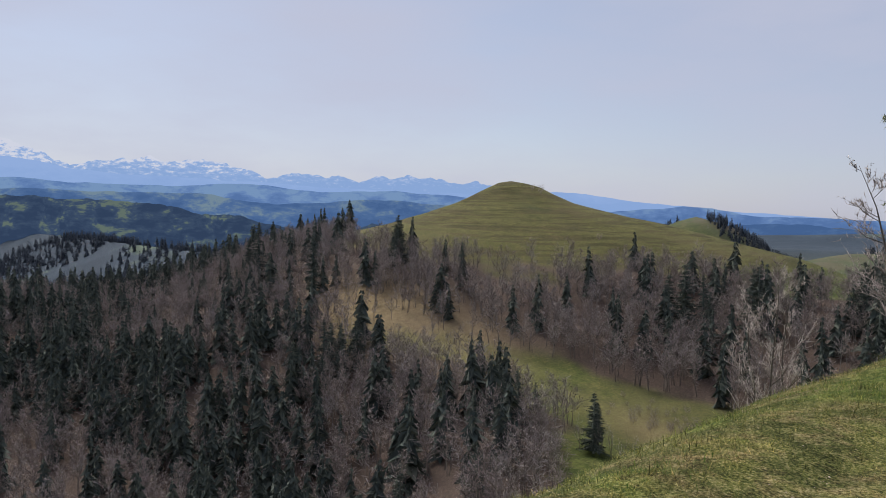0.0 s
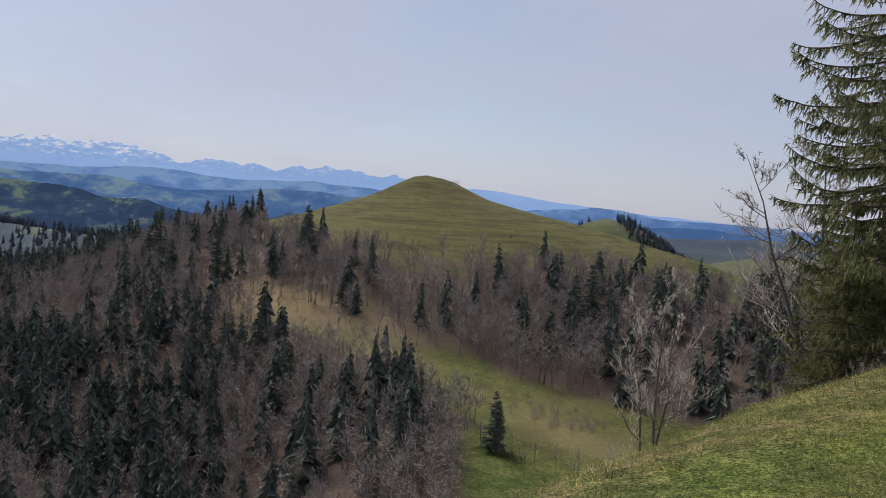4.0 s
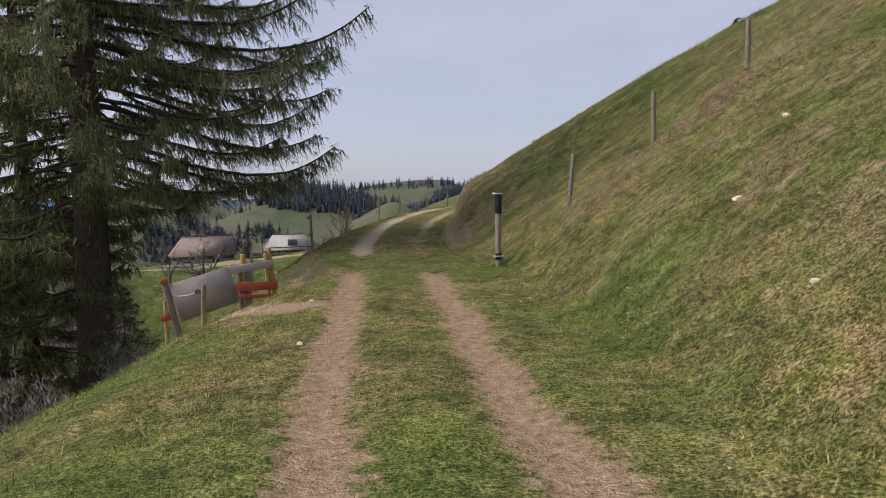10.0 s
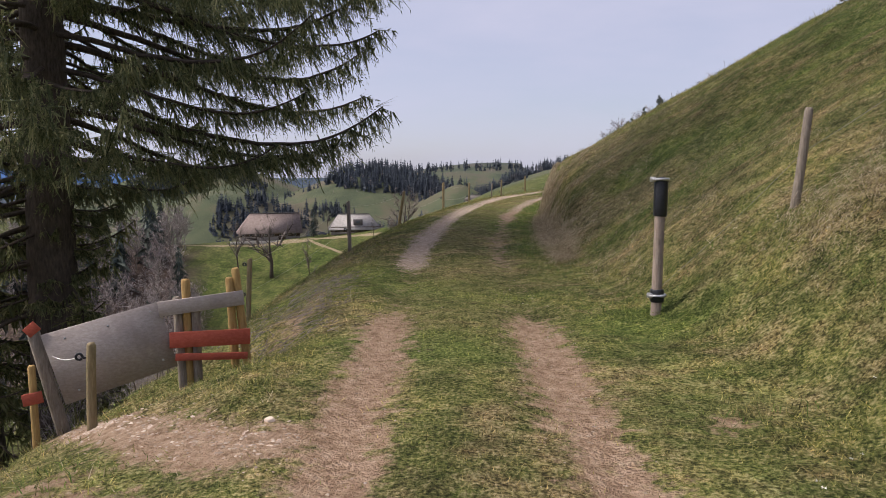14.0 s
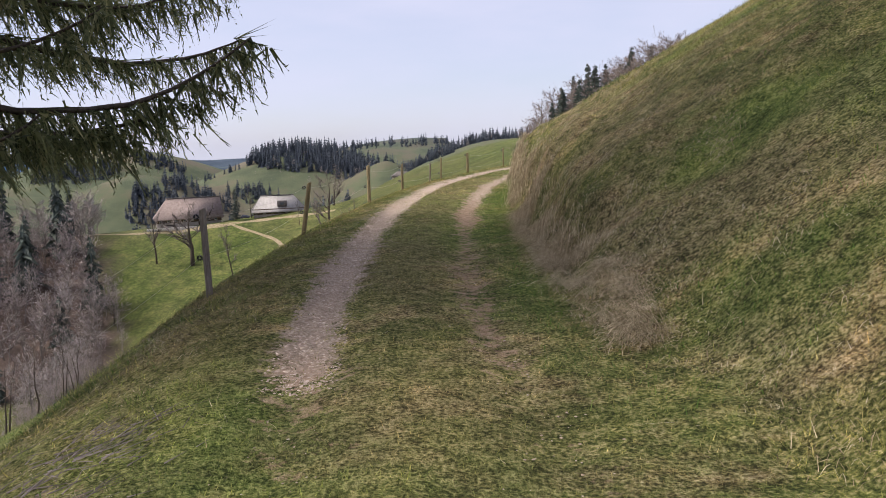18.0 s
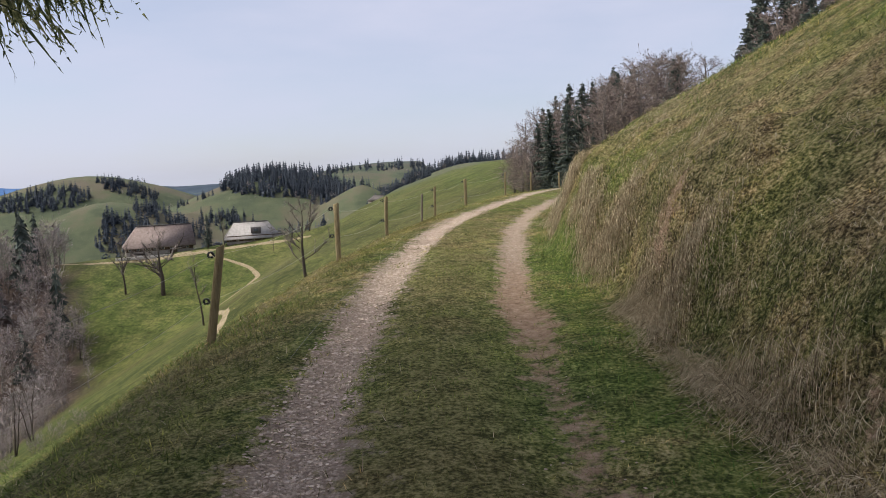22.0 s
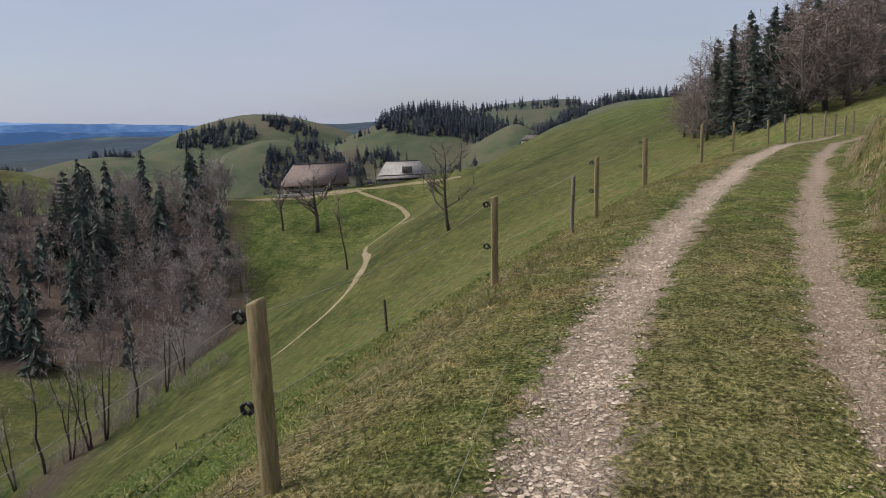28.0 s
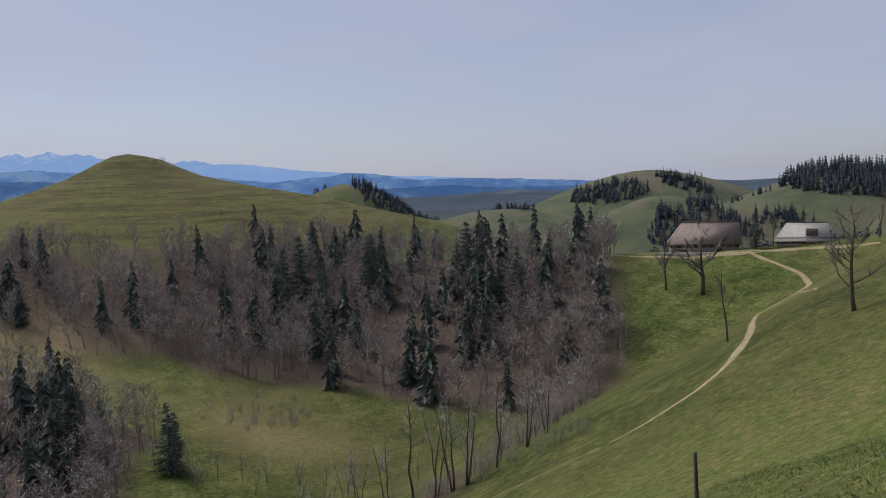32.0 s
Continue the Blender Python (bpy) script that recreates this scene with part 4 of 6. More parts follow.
ob = thing("young_spruce", "dense olive spruce leaning out below its tall neighbour", "tree", pose(-11.0, 17.3, height_at(-11.0, 17.3) - .1), "young spruces")
part("trunk", trunk_g, SPRUCE_BARK, ob)
part("branchwork", bough_g, SPRUCE_BARK, ob)
part("crown", crown_g, OLIVE_NEEDLES, ob, "olive green needle twigs")

# bare ash beside the spruce and scrub at its foot
t, c = bare_parts(91, 14, 3.2, 16, 9, 8, .3, 2, 1.3)
ash = thing("bare_ash", "slim leafless tree leaning out beside the spruce", "tree", pose(-12.0, 19.6, height_at(-12.0, 19.6) - .2, 0, -13, 0))
part("trunk", t, GREY_BARK, ash)
part("twig_crown", c, TWIGS, ash)
t, c = bare_parts(92, 2.6, 1.5, 9, 6, 5, .08, 4)
shrub_t, shrub_c, shrub_b = t.mesh("stems"), c.mesh("twigs"), c.mesh("twigs")
for k, (x, y, s) in enumerate(((-8.4, 15.4, .8), (-10.2, 14.3, 1.0), (-12.0, 12.8, 1.1), (-7.4, 17.2, .6), (-14.5, 11.0, 1.2), (-11.5, 16.0, 1.0))):
    ob = thing("thorn_bush", "low leafless bush on the slope below the track", "bush", pose(x, y, height_at(x, y) - .1, 0, 0, 57 * k) @ Matrix.Scale(s, 4), "scrub under the spruce")
    part("stem", shrub_t, GREY_BARK, ob)
    part("twig_crown", shrub_c, TWIGS, ob)

for k in range(15):
    x = -49 - 3.1 * k
    y = 117 - .3 * k - 4.5 * (1 - math.exp(-k / 4)) + (k % 3) * .6
    ob = thing("hedge_bush", "low leafless brown bush along the foot of the meadow", "bush", pose(x, y, height_at(x, y) - .2, 0, 0, 71 * k) @ Matrix.Scale(1.0 + .35 * ((k * 7) % 5) / 4, 4), "brush at the foot of the meadow")
    part("stem", shrub_t, GREY_BARK, ob)
    part("twig_crown", shrub_b, BROWN_TWIGS, ob)

for k in range(34):
    f = k / 33
    x = -61 - 62 * f ** 1.15 - 1.8 * ((k * 5) % 4)
    y = 112 + 138 * f ** 1.1 + 1.5 * ((k * 3) % 5)
    ob = thing("hedge_bush", "rounded leafless brown bush along the edge of the woods", "bush", pose(x, y, height_at(x, y) - .2, 0, 0, 83 * k) @ Matrix.Scale(1.15 + .9 * f + .5 * ((k * 7) % 5) / 4, 4), "brush along the edge of the woods")
    part("stem", shrub_t, GREY_BARK, ob)
    part("twig_crown", shrub_b, BROWN_TWIGS, ob)

# ---------------------------------------------------------------- fences


def round_post(h, r, lean=(0, 0), seed=0, sides=9, taper=.92):
    g, rg = Geo(), np.random.default_rng(seed)
    z = np.array([-.3, 0, h * .33, h * .66, h * .97, h])
    off = np.cumsum(rg.normal(0, .004, (6, 2)), 0)
    g.pipe(np.c_[lean[0] * z + off[:, 0], lean[1] * z + off[:, 1], z], r * np.array([1.05, 1.04, 1, .97, taper, taper * .8]), sides)
    return g


def insulator(parent, x, y, z, turn):
    g = Geo()
    m = pose(x, y, z, 0, 0, turn)
    pts = [m @ Vector(p) for p in ((.01, 0, 0), (-.01, 0, 0), (-.025, 0, .012))]
    g.pipe([p[:] for p in pts], (.009, .011, .012), 7)
    ring = [m @ Vector((-.05 + .026 * math.cos(a), 0, .012 + .027 * math.sin(a))) for a in np.linspace(0, math.tau * .9, 9)]
    g.pipe([p[:] for p in ring], .012, 6)
    part("insulator", g, BLACK, parent, "black plastic ring insulator")


def sawn_post(h, w, lean, seed):
    """A square sawn post with a weathered, slanted head."""
    g, rg = Geo(), np.random.default_rng(seed)
    z = np.array([-.3, 0, h * .5, h * .985, h])
    c = w * .22
    ring = np.array([(w, w - c), (w - c, w), (c - w, w), (-w, w - c), (-w, c - w), (c - w, -w), (w - c, -w), (w, c - w)])
    a = rg.uniform(-.25, .25)
    ring = ring @ np.array([[math.cos(a), math.sin(a)], [-math.sin(a), math.cos(a)]])
    v = [(lean[0] * zz + x * k, lean[1] * zz + y * k, zz + (.012 * x / w if i > 2 else 0)) for i, (zz, k) in enumerate(zip(z, (1.02, 1.02, 1, .98, .86))) for x, y in ring]
    f = []
    for i in range(4):
        for k in range(8):
            j = (k + 1) % 8
            f += [(i * 8 + k, i * 8 + j, i * 8 + 8 + j), (i * 8 + k, i * 8 + 8 + j, i * 8 + 8 + k)]
    f += [(32, 32 + k, 33 + k) for k in range(1, 7)]
    g.add(v, f)
    return g


def cord(name, pts, parent, sag=.05, r=.0035, mat=None, label=""):
    g = Geo()
    line = []
    for a, b in zip(pts[:-1], pts[1:]):
        a, b = np.array(a), np.array(b)
        for s in np.linspace(0, 1, 9)[:-1]:
            p = a + (b - a) * s
            p[2] -= sag * 4 * s * (1 - s)
            line.append(p)
    line.append(np.array(pts[-1]))
    g.pipe(line, r, 4)
    return part(name, g, mat or WIRE, parent, label)


def post_on(fence, geo, mat, x, y, label=""):
    ob = part("post", geo, mat, fence, label)
    ob.location = (x, y, height_at(x, y))
    return ob


FENCE = ((-3.95, 17.15, 1.06, .035), (-3.31, 21.5, 1.10, .035), (-3.08, 26.15, .97, .035), (-2.42, 30.82, .92, .036), (-2.0, 35.6, .94, .036),
         (-.97, 40.5, .98, .034), (.03, 44.5, 1.06, .05), (1.75, 49.2, 1.05, .035), (3.3, 54.0, 1.05, .034), (5.4, 59.2, 1.05, .035))
LEANS = ((.05, 0), (-.02, 0), (.16, .02), (.0, 0), (.02, .0), (.02, 0), (0, 0), (.0, 0), (.02, 0), (-.02, 0))
track_fence = thing("track_fence", "electric fence of sawn wooden posts beside the track", "fence")
heads = []
for k, ((x, y, h, r), lean) in enumerate(zip(FENCE, LEANS)):
    ob = post_on(track_fence, sawn_post(h, r, lean, k), OLD_WOOD if k == 1 else POST_WOOD, x, y)
    for zz in (h * .9, h * .43):
        insulator(ob, -r + lean[0] * zz, lean[1] * zz, zz, 0)
    heads.append((x, y, ob.location.z, lean, h))
post_on(track_fence, round_post(.82, .03, (.03, 0), 55), OLD_WOOD, -1.3, 38.7, "short grey stake")
for f, low in ((.9, .1), (.43, .08)):
    cord("cord", [(x - .1 + l[0] * f, y, z + h * f) for x, y, z, l, h in heads], track_fence, low, .0018, None, "thin pale fence cord")
cord("cord", [(-1.9, 24.2, height_at(-1.9, 24.2) + .03), (-1.75, 26.5, height_at(-1.75, 26.5) + .05), (-1.5, 29.5, height_at(-1.5, 29.5) + .04), (-1.45, 32, height_at(-1.45, 32) + .03)], track_fence, -.02, .0018, None, "slack cord lying in the grass")

# fence that climbs the bank
UPHILL = ((3.33, 13.25, .98, (.1, 0)), (4.9, 13.1, .92, (-.01, 0)), (6.55, 13.0, .95, (.0, 0)), (8.6, 12.9, .95, (.02, 0)), (10.8, 12.8, .95, (0, 0)))
bank_fence = thing("bank_fence", "wire fence of grey posts climbing the grassy bank", "fence")
tops = [(2.0, 13.1, height_at(2.0, 13.1) + .25)]
for k, (x, y, h, lean) in enumerate(UPHILL):
    ob = post_on(bank_fence, round_post(h, .045, lean, 20 + k), OLD_WOOD, x, y)
    tops.append((x + lean[0] * .5, y, ob.location.z + h * .55))
cord("wire", tops, bank_fence, .03, .002)

# lower fence across the steep meadow
LOW = [(-6.3, 46.3, .95)] + [(-17.5 - 3.1 * k, 54.0 + 1.2 * k, .95) for k in range(12)]
low_fence = thing("meadow_fence", "line of thin dark stakes in the steep meadow", "fence")
low_top = []
for k, (x, y, h) in enumerate(LOW):
    ob = post_on(low_fence, round_post(h, .036, (-.04, 0), 70 + k, 6), SPRUCE_BARK, x, y)
    if k:
        low_top.append((x, y, ob.location.z + .8))
cord("wire", low_top, low_fence, .05, .0025)
crest_fence = thing("crest_fence", "old wooden posts where the track meets the woods", "fence")
for k in range(7):
    x, y = 6.8 + 1.1 * k, 63 + 2.2 * k
    post_on(crest_fence, round_post(1.25 - .1 * (k % 3), .05, (.03 * (k % 2), 0), 90 + k, 7), OLD_WOOD, x, y)

# ---------------------------------------------------------------- post with clamped black tube
BX, BY = 1.98, 13.08
bz = height_at(BX, BY)
ob = thing("clamp_post", "worn wooden post with a black tube and steel clamps", "post", pose(BX, BY, bz))
part("pole", round_post(1.36, .052, (.012, 0), 7, 12), wood_mat("worn_pole", (.2, .15, .12), (.42, .35, .3)), ob)
g = Geo()
g.pipe([(.012, 0, 1.0), (.013, 0, 1.02), (.015, 0, 1.36), (.015, 0, 1.385)], (.064, .07, .07, .06), 8)
tube = part("tube", g, BLACK, ob, "black plastic tube")
g = Geo()
g.pipe([(.004, 0, .13), (.004, 0, .14), (.005, 0, .245), (.005, 0, .26)], (.066, .071, .071, .066), 12)
collar = part("collar", g, BLACK, ob, "black rubber collar")
for zz, owner in ((1.37, tube), (.2, collar)):
    g = Geo()
    ring = [(.012 + .078 * math.cos(a), .078 * math.sin(a), zz) for a in np.linspace(0, math.tau, 15)]
    g.pipe(ring, .013, 5, False)
    part("clamp", g, STEEL, owner, "galvanised steel clamp")
    g = Geo()
    g.block((.035, .07, .05), pose(-.075, -.045, zz, 0, 0, 20), .006)
    g.block((.05, .03, .03), pose(.05, -.075, zz, 0, 0, 10), .006)
    g.pipe([(-.09, -.09, zz), (.07, -.1, zz)], .008, 6)
    part("clamp_bolt", g, STEEL, owner)

# ---------------------------------------------------------------- board barrier at the mouth of the footpath
AX, AY = -3.78, 11.54
along = Vector((.8835, .4684, 0))
across = Vector((-.4684, .8835, 0))


def board_pose(s, z, off=0.0, tilt=0.0):
    p = Vector((AX, AY, 0)) + along * s + across * off
    return Matrix.Translation((p.x, p.y, z)) @ pose(0, 0, 0, 0, 0, math.degrees(math.atan2(along.y, along.x))) @ pose(0, 0, 0, 0, -tilt, 0)


barrier = thing("board_barrier", "makeshift barrier of a grey board and red planks on poles", "fence")
g = Geo()
g.add([board_pose(s, z, o) @ Vector((0, 0, 0)) for o in (-.012, .012) for s, z in ((.05, .92), (1.08, 1.17), (1.23, .53), (.23, .25))],
      [(0, 1, 2), (0, 2, 3), (4, 6, 5), (4, 7, 6)] + [t for a in range(4) for t in ((a, a + 4, (a + 1) % 4), ((a + 1) % 4, a + 4, (a + 1) % 4 + 4))])
panel = part("panel", g, BOARD, barrier, "large grey plywood board")
for s, z in ((.25, .88), (1.0, 1.08), (.35, .38), (1.1, .6), (.62, .97)):
    g = Geo()
    g.pipe([(board_pose(s, z, -.012) @ Vector((0, 0, 0)))[:], (board_pose(s, z, -.018) @ Vector((0, 0, 0)))[:]], .011, 7)
    part("screw", g, STEEL, panel)
for name, s0, s1, z0, z1, hh, mat, lab, off in (("plank", 1.07, 1.87, 1.10, 1.17, .145, BOARD, "grey weathered plank", -.03), ("plank", 1.16, 1.92, .795, .78, .155, RED_PAINT, "faded red plank", -.05),
                                                ("plank", 1.21, 1.89, .625, .585, .07, RED_PAINT, "narrow faded red plank", -.05)):
    g = Geo()
    g.block((math.hypot(s1 - s0, z1 - z0), .024, hh), board_pose((s0 + s1) / 2, (z0 + z1) / 2, off, math.degrees(math.atan2(z1 - z0, s1 - s0))), .004)
    part(name, g, mat, barrier, lab)
for k, (s0, s1, zt, r, off, mat, lab) in enumerate(((1.33, 1.34, 1.37, .045, .05, YELLOW_WOOD, "debarked yellow pole"), (1.24, 1.29, 1.2, .045, .04, OLD_WOOD, "grey pole"), (1.41, 1.42, 1.22, .045, .04, OLD_WOOD, "grey pole"),
                                                    (1.74, 1.79, 1.37, .042, .03, YELLOW_WOOD, "debarked yellow pole"), (1.80, 1.92, 1.46, .042, .04, YELLOW_WOOD, "debarked yellow pole"),
                                                    (-.02, .24, .97, .06, .05, OLD_WOOD, "leaning grey post"), (-.03, -.02, .66, .035, -.06, YELLOW_WOOD, "short peg"))):
    a, b = board_pose(s1, 0, off) @ Vector((0, 0, 0)), board_pose(s0, zt, off) @ Vector((0, 0, 0))
    a.z = height_at(a.x, a.y) - .2
    g = Geo()
    q = [a.lerp(b, f)[:] for f in (0, .3, .7, .985, 1)]
    g.pipe(q, (r * 1.04, r, r * .98, r * .95, r * .75), 9)
    part("pole", g, mat, barrier, lab)
g = Geo()
g.block((.17, .02, .11), board_pose(-.03, .36, -.1, 8), .004)
part("red_block", g, RED_PAINT, barrier, "short faded red board")
g = Geo()
g.block((.12, .02, .1), board_pose(-.02, .98, .0, 40), .004)
part("cap_board", g, RED_PAINT, barrier, "small reddish board on the leaning post")

SX, SY = -3.0, 11.13
sz = height_at(SX, SY)
stake = thing("rope_stake", "pale wooden stake with a white cord tied on", "fence post", pose(SX, SY, sz))
part("post", round_post(.9 + max(-.03 - sz, -.15), .042, (.03, 0), 33, 10), POST_WOOD, stake)
insulator(stake, -.03, 0, .62, 20)
cord("cord", [(-.1, 0, .62), (-3.68 - SX, 11.62 - SY, .72 - sz)], stake, .03, .006, plain_mat("white_cord", (.5, .49, .46), (.7, .69, .66), 60), "white cord")

# ---------------------------------------------------------------- farm on the saddle
ROOF_BROWN = plain_mat("brown_tiles", (.15, .118, .108), (.25, .2, .184), 1.1, .85, .2)
ROOF_GREY = plain_mat("pale_shingles", (.24, .226, .215), (.37, .35, .335), .9, .7, .3)
ROOF_DARK = plain_mat("dark_shingles", (.09, .08, .078), (.15, .135, .13), 1.2, .8, .2)
TIMBER = plain_mat("dark_timber", (.045, .03, .022), (.10, .07, .05), 1.5, .85, .2)
PLASTER = plain_mat("lime_plaster", (.42, .38, .33), (.56, .52, .46), .8, .9, .2)
GREY_PLASTER = plain_mat("grey_plaster", (.17, .15, .13), (.27, .245, .215), .8, .9, .2)
PANE = plain_mat("window_glass", (.05, .06, .07), (.09, .1, .11), .6, .12, .6)


def farmhouse(name, label, m, length, depth, ridge, eave_z, ridge_z, ridge_off, wall_h, roof_mat, end_mat):
    """A long house under a deep hipped roof. m: middle of its floor, x along the ridge."""
    house = thing(name, label, "house", m)
    hl, hd, o = length / 2, depth / 2, .9
    g = Geo()
    g.block((length - 2.4, depth - 2.4, wall_h * .42 + 3), pose(0, 0, wall_h * .21 - 1.5), .05)
    part("base_wall", g, GREY_PLASTER, house, "grey plastered ground floor")
    g = Geo()
    g.block((length - 2.2, depth - 2.2, wall_h * .58), pose(0, 0, wall_h * .71), .05)
    part("wall", g, TIMBER, house, "dark timber wall")
    r0, r1 = ridge_off - ridge / 2, ridge_off + ridge / 2
    c = [(-hl, -hd, eave_z), (hl, -hd, eave_z), (hl, hd, eave_z), (-hl, hd, eave_z), (r0, 0, ridge_z), (r1, 0, ridge_z)]
    t = .35
    for nm, ids, mt in (("roof", (0, 1, 5, 4), roof_mat), ("roof", (2, 3, 4, 5), roof_mat), ("roof_hip", (1, 2, 5), end_mat), ("roof_hip", (3, 0, 4), end_mat)):
        g = Geo()
        top = [c[i] for i in ids]
        low = [(x * .985, y * .985, z - t) for x, y, z in top]
        k = len(ids)
        f = [(0, a, a + 1) for a in range(1, k - 1)] + [(k, k + a + 1, k + a) for a in range(1, k - 1)]
        for a in range(k):
            b = (a + 1) % k
            f += [(a, a + k, b), (b, a + k, b + k)]
        g.add(top + low, f)
        part(nm, g, mt, house)
    g = Geo()
    g.pipe([(r0, 0, ridge_z + .05), (r1, 0, ridge_z + .05)], .25, 6)
    part("ridge_cap", g, ROOF_DARK, house)
    for k in range(int(length / 3.4)):
        x = -hl + 2.6 + k * 3.4
        if x > hl - 2:
            break
        w = thing("window", "", "", pose(x, -hd + 1.08, wall_h * .62))
        w.parent = house
        g = Geo()
        g.block((1.25, .1, 1.15), pose(0, 0, 0), .02)
        part("frame", g, PLASTER, w)
        g = Geo()
        g.block((1.0, .06, .9), pose(0, -.04, 0), .02)
        part("pane", g, PANE, w)
    g = Geo()
    g.block((3.2, .16, wall_h * .55), pose(length * .18, -hd + 1.12, wall_h * .27), .03)
    part("barn_door", g, TIMBER, house, "dark wooden barn door")
    return house


def stand(x, y, turn, dz=0.0):
    return pose(x, y, height_at(x, y) + dz, 0, 0, turn)


barn = farmhouse("barn", "long farm barn under a deep brown tiled roof", pose(-127.6, 360.6, -31.6, 0, 0, 25), 30, 15, 23.4, 3.4, 12.4, 2.8, 4.4, ROOF_BROWN, ROOF_BROWN)
# main slopes pale grey, hip ends and dormer in the darker shingle colour
cottage = farmhouse("farmhouse", "old farmhouse with a pale grey hipped roof", pose(-88.4, 372.5, -29.8, 0, 0, 16), 26, 15, 15, 2.8, 9.9, -.6, 4.2, ROOF_GREY, ROOF_DARK)
g = Geo()
g.block((4.4, 4.5, 2.6), pose(1.2, -3.7, 6.3), .05)
dormer = part("dormer", g, ROOF_DARK, cottage, "dark hipped dormer")
g = Geo()
g.block((1.6, .12, 1.2), pose(1.2, -5.98, 6.3), .03)
part("pane", g, PANE, dormer)
g = Geo()
g.block((1.4, .9, .06), pose(9.0, -4.6, 4.9, 42, 0, 0), .02)
part("skylight", g, PLASTER, cottage)
for k, (x, y, s, turn, rm) in enumerate(((-610, 1120, .5, 20, ROOF_DARK), (-690, 1080, .4, 60, ROOF_BROWN), (-1200, 300, .6, 10, ROOF_DARK), (-52, 640, .55, 30, ROOF_DARK))):
    farmhouse("far_farmhouse", "small farmhouse on a distant pasture", stand(x, y, turn) @ Matrix.Scale(s, 4), 30, 15, 16, 4, 11, 0, 5, rm, rm)
g = Geo()
g.block((24, .5, 1.3), pose(-129.8, 350, -32.2, 0, 0, 25), .05)
tagged(part("yard_wall", g, PLASTER), "low pale retaining wall before the barn", "wall")
# car parked in the yard
car = thing("parked_car", "dark car parked beside the farm trees", "car", stand(-101.5, 361.0, 15))
g = Geo()
g.block((4.1, 1.7, .7), pose(0, 0, .62), .12)
g.block((2.3, 1.5, .55), pose(-.2, 0, 1.2), .16)
part("body", g, plain_mat("car_paint", (.03, .035, .05), (.05, .055, .07), 2, .25, .5), car)
for sx in (-1.25, 1.25):
    for sy in (-.8, .8):
        g = Geo()
        g.pipe([(sx, sy - .1, .32), (sx, sy + .1, .32)], .32, 12)
        part("wheel", g, BLACK, car)

# ---------------------------------------------------------------- single trees of the pasture
for x, y, h, k, turn, label, wide in ((-20.5, 127.6, 12.8, 4, 20, "leafless fruit tree with a thick trunk on the pasture", 1.25), (-45.2, 157.3, 14, 1, 80, "slim leafless tree beside the meadow path", .8),
                                     (-128.1, 322.2, 25, 4, 140, "leafless tree on the pasture below the barn", 1.0), (-154, 313.7, 22, 1, 10, "tall leafless tree at the wood's edge", .8),
                                     (-128.2, 281.1, 21, 0, 200, "leafless tree at the pasture's lower edge", .85), (-100, 366, 16, 3, 30, "bare larch between barn and farmhouse", .7), (-75, 352, 12, 0, 60, "bare tree before the farmhouse", .7),
                                     (-62, 368, 17, 2, 0, "wide leafless tree beside the farmhouse", 1.2)):
    add_bare(x, y, h, k, turn, label, "single pasture trees", DARK_TWIGS, wide)
add_spruce(-106, 362, 15, 1, 0, "spruce between barn and farmhouse", "spruces by the farm")
# pollarded tree with knobbly limbs
t, c = bare_parts(77, 15, 8.0, 13, 6, 4, .2, 1, 5, .13, 2.8)
pollard = thing("pollard_tree", "broad dark pollarded tree with knobbly bare limbs", "tree", pose(-113, 322, height_at(-113, 322) - .3) @ Matrix.Scale(1.8, 4))
part("trunk", t, SPRUCE_BARK, pollard)
part("twig_crown", c, DARK_TWIGS, pollard)
# forked lone tree below the slope
t, c = bare_parts(78, 21, 4.2, 13, 9, 7, .3, 3, 1.5, .045)
lone = thing("lone_ash", "tall pale forked leafless ash below the slope", "tree", pose(-40.5, 41.6, height_at(-40.5, 41.6) - .3))
part("trunk", t, GREY_BARK, lone)
part("twig_crown", c, island_mat("pale_twigs", ((0, (.2, .17, .15)), (.5, (.36, .315, .28)), (1, (.52, .47, .42)))), lone)



def crest_spruce(x, y, h, kind, turn, label, group):
    t, c = fine_spruces[kind % 3]
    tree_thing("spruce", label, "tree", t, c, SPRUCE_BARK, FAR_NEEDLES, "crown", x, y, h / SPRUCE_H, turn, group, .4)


# trees beyond the crest of the track
for x, y, h, k in ((27.1, 185.3, 15.8, 0), (20.8, 181.2, 12.0, 1), (37.1, 188.4, 17.8, 3), (40.0, 151.4, 14.9, 1), (42.4, 192.2, 18, 0), (48.6, 164.3, 10.4, 3), (50.4, 163.7, 9.3, 1), (22, 170.9, 13.1, 2), (33, 180, 14, 0), (29.3, 91.4, 11.2, 0), (30.3, 101.8, 7.6, 2), (31, 85.8, 11.5, 1)):
    crest_spruce(x, y, h, k, 40 * k, "tall dark spruce of the small wood beyond the crest", "spruces beyond the crest")
for x, y, h, k in ((11.8, 131.9, 8.1, 3), (14, 136, 9, 3), (25.3, 144.9, 10.2, 0), (31.7, 148.5, 13.1, 4), (36.3, 152.5, 13.7, 0), (29, 150, 11.5, 2), (18, 140, 9.5, 2), (34, 143, 12, 4), (22, 139, 10, 0), (39, 147, 12.5, 3), (28, 141, 11, 4),
                   (24, 134, 9, 4), (31, 137, 10.5, 2), (37, 141, 11.5, 0), (43, 147, 12, 4), (16, 133, 8, 2), (27, 147, 11, 3), (20, 146, 10.5, 4)):
    add_beech(x, y, h * 1.1, k, 37 * k + x, "leafless brown beech of the small wood beyond the crest", "beeches beyond the crest", 1.2)
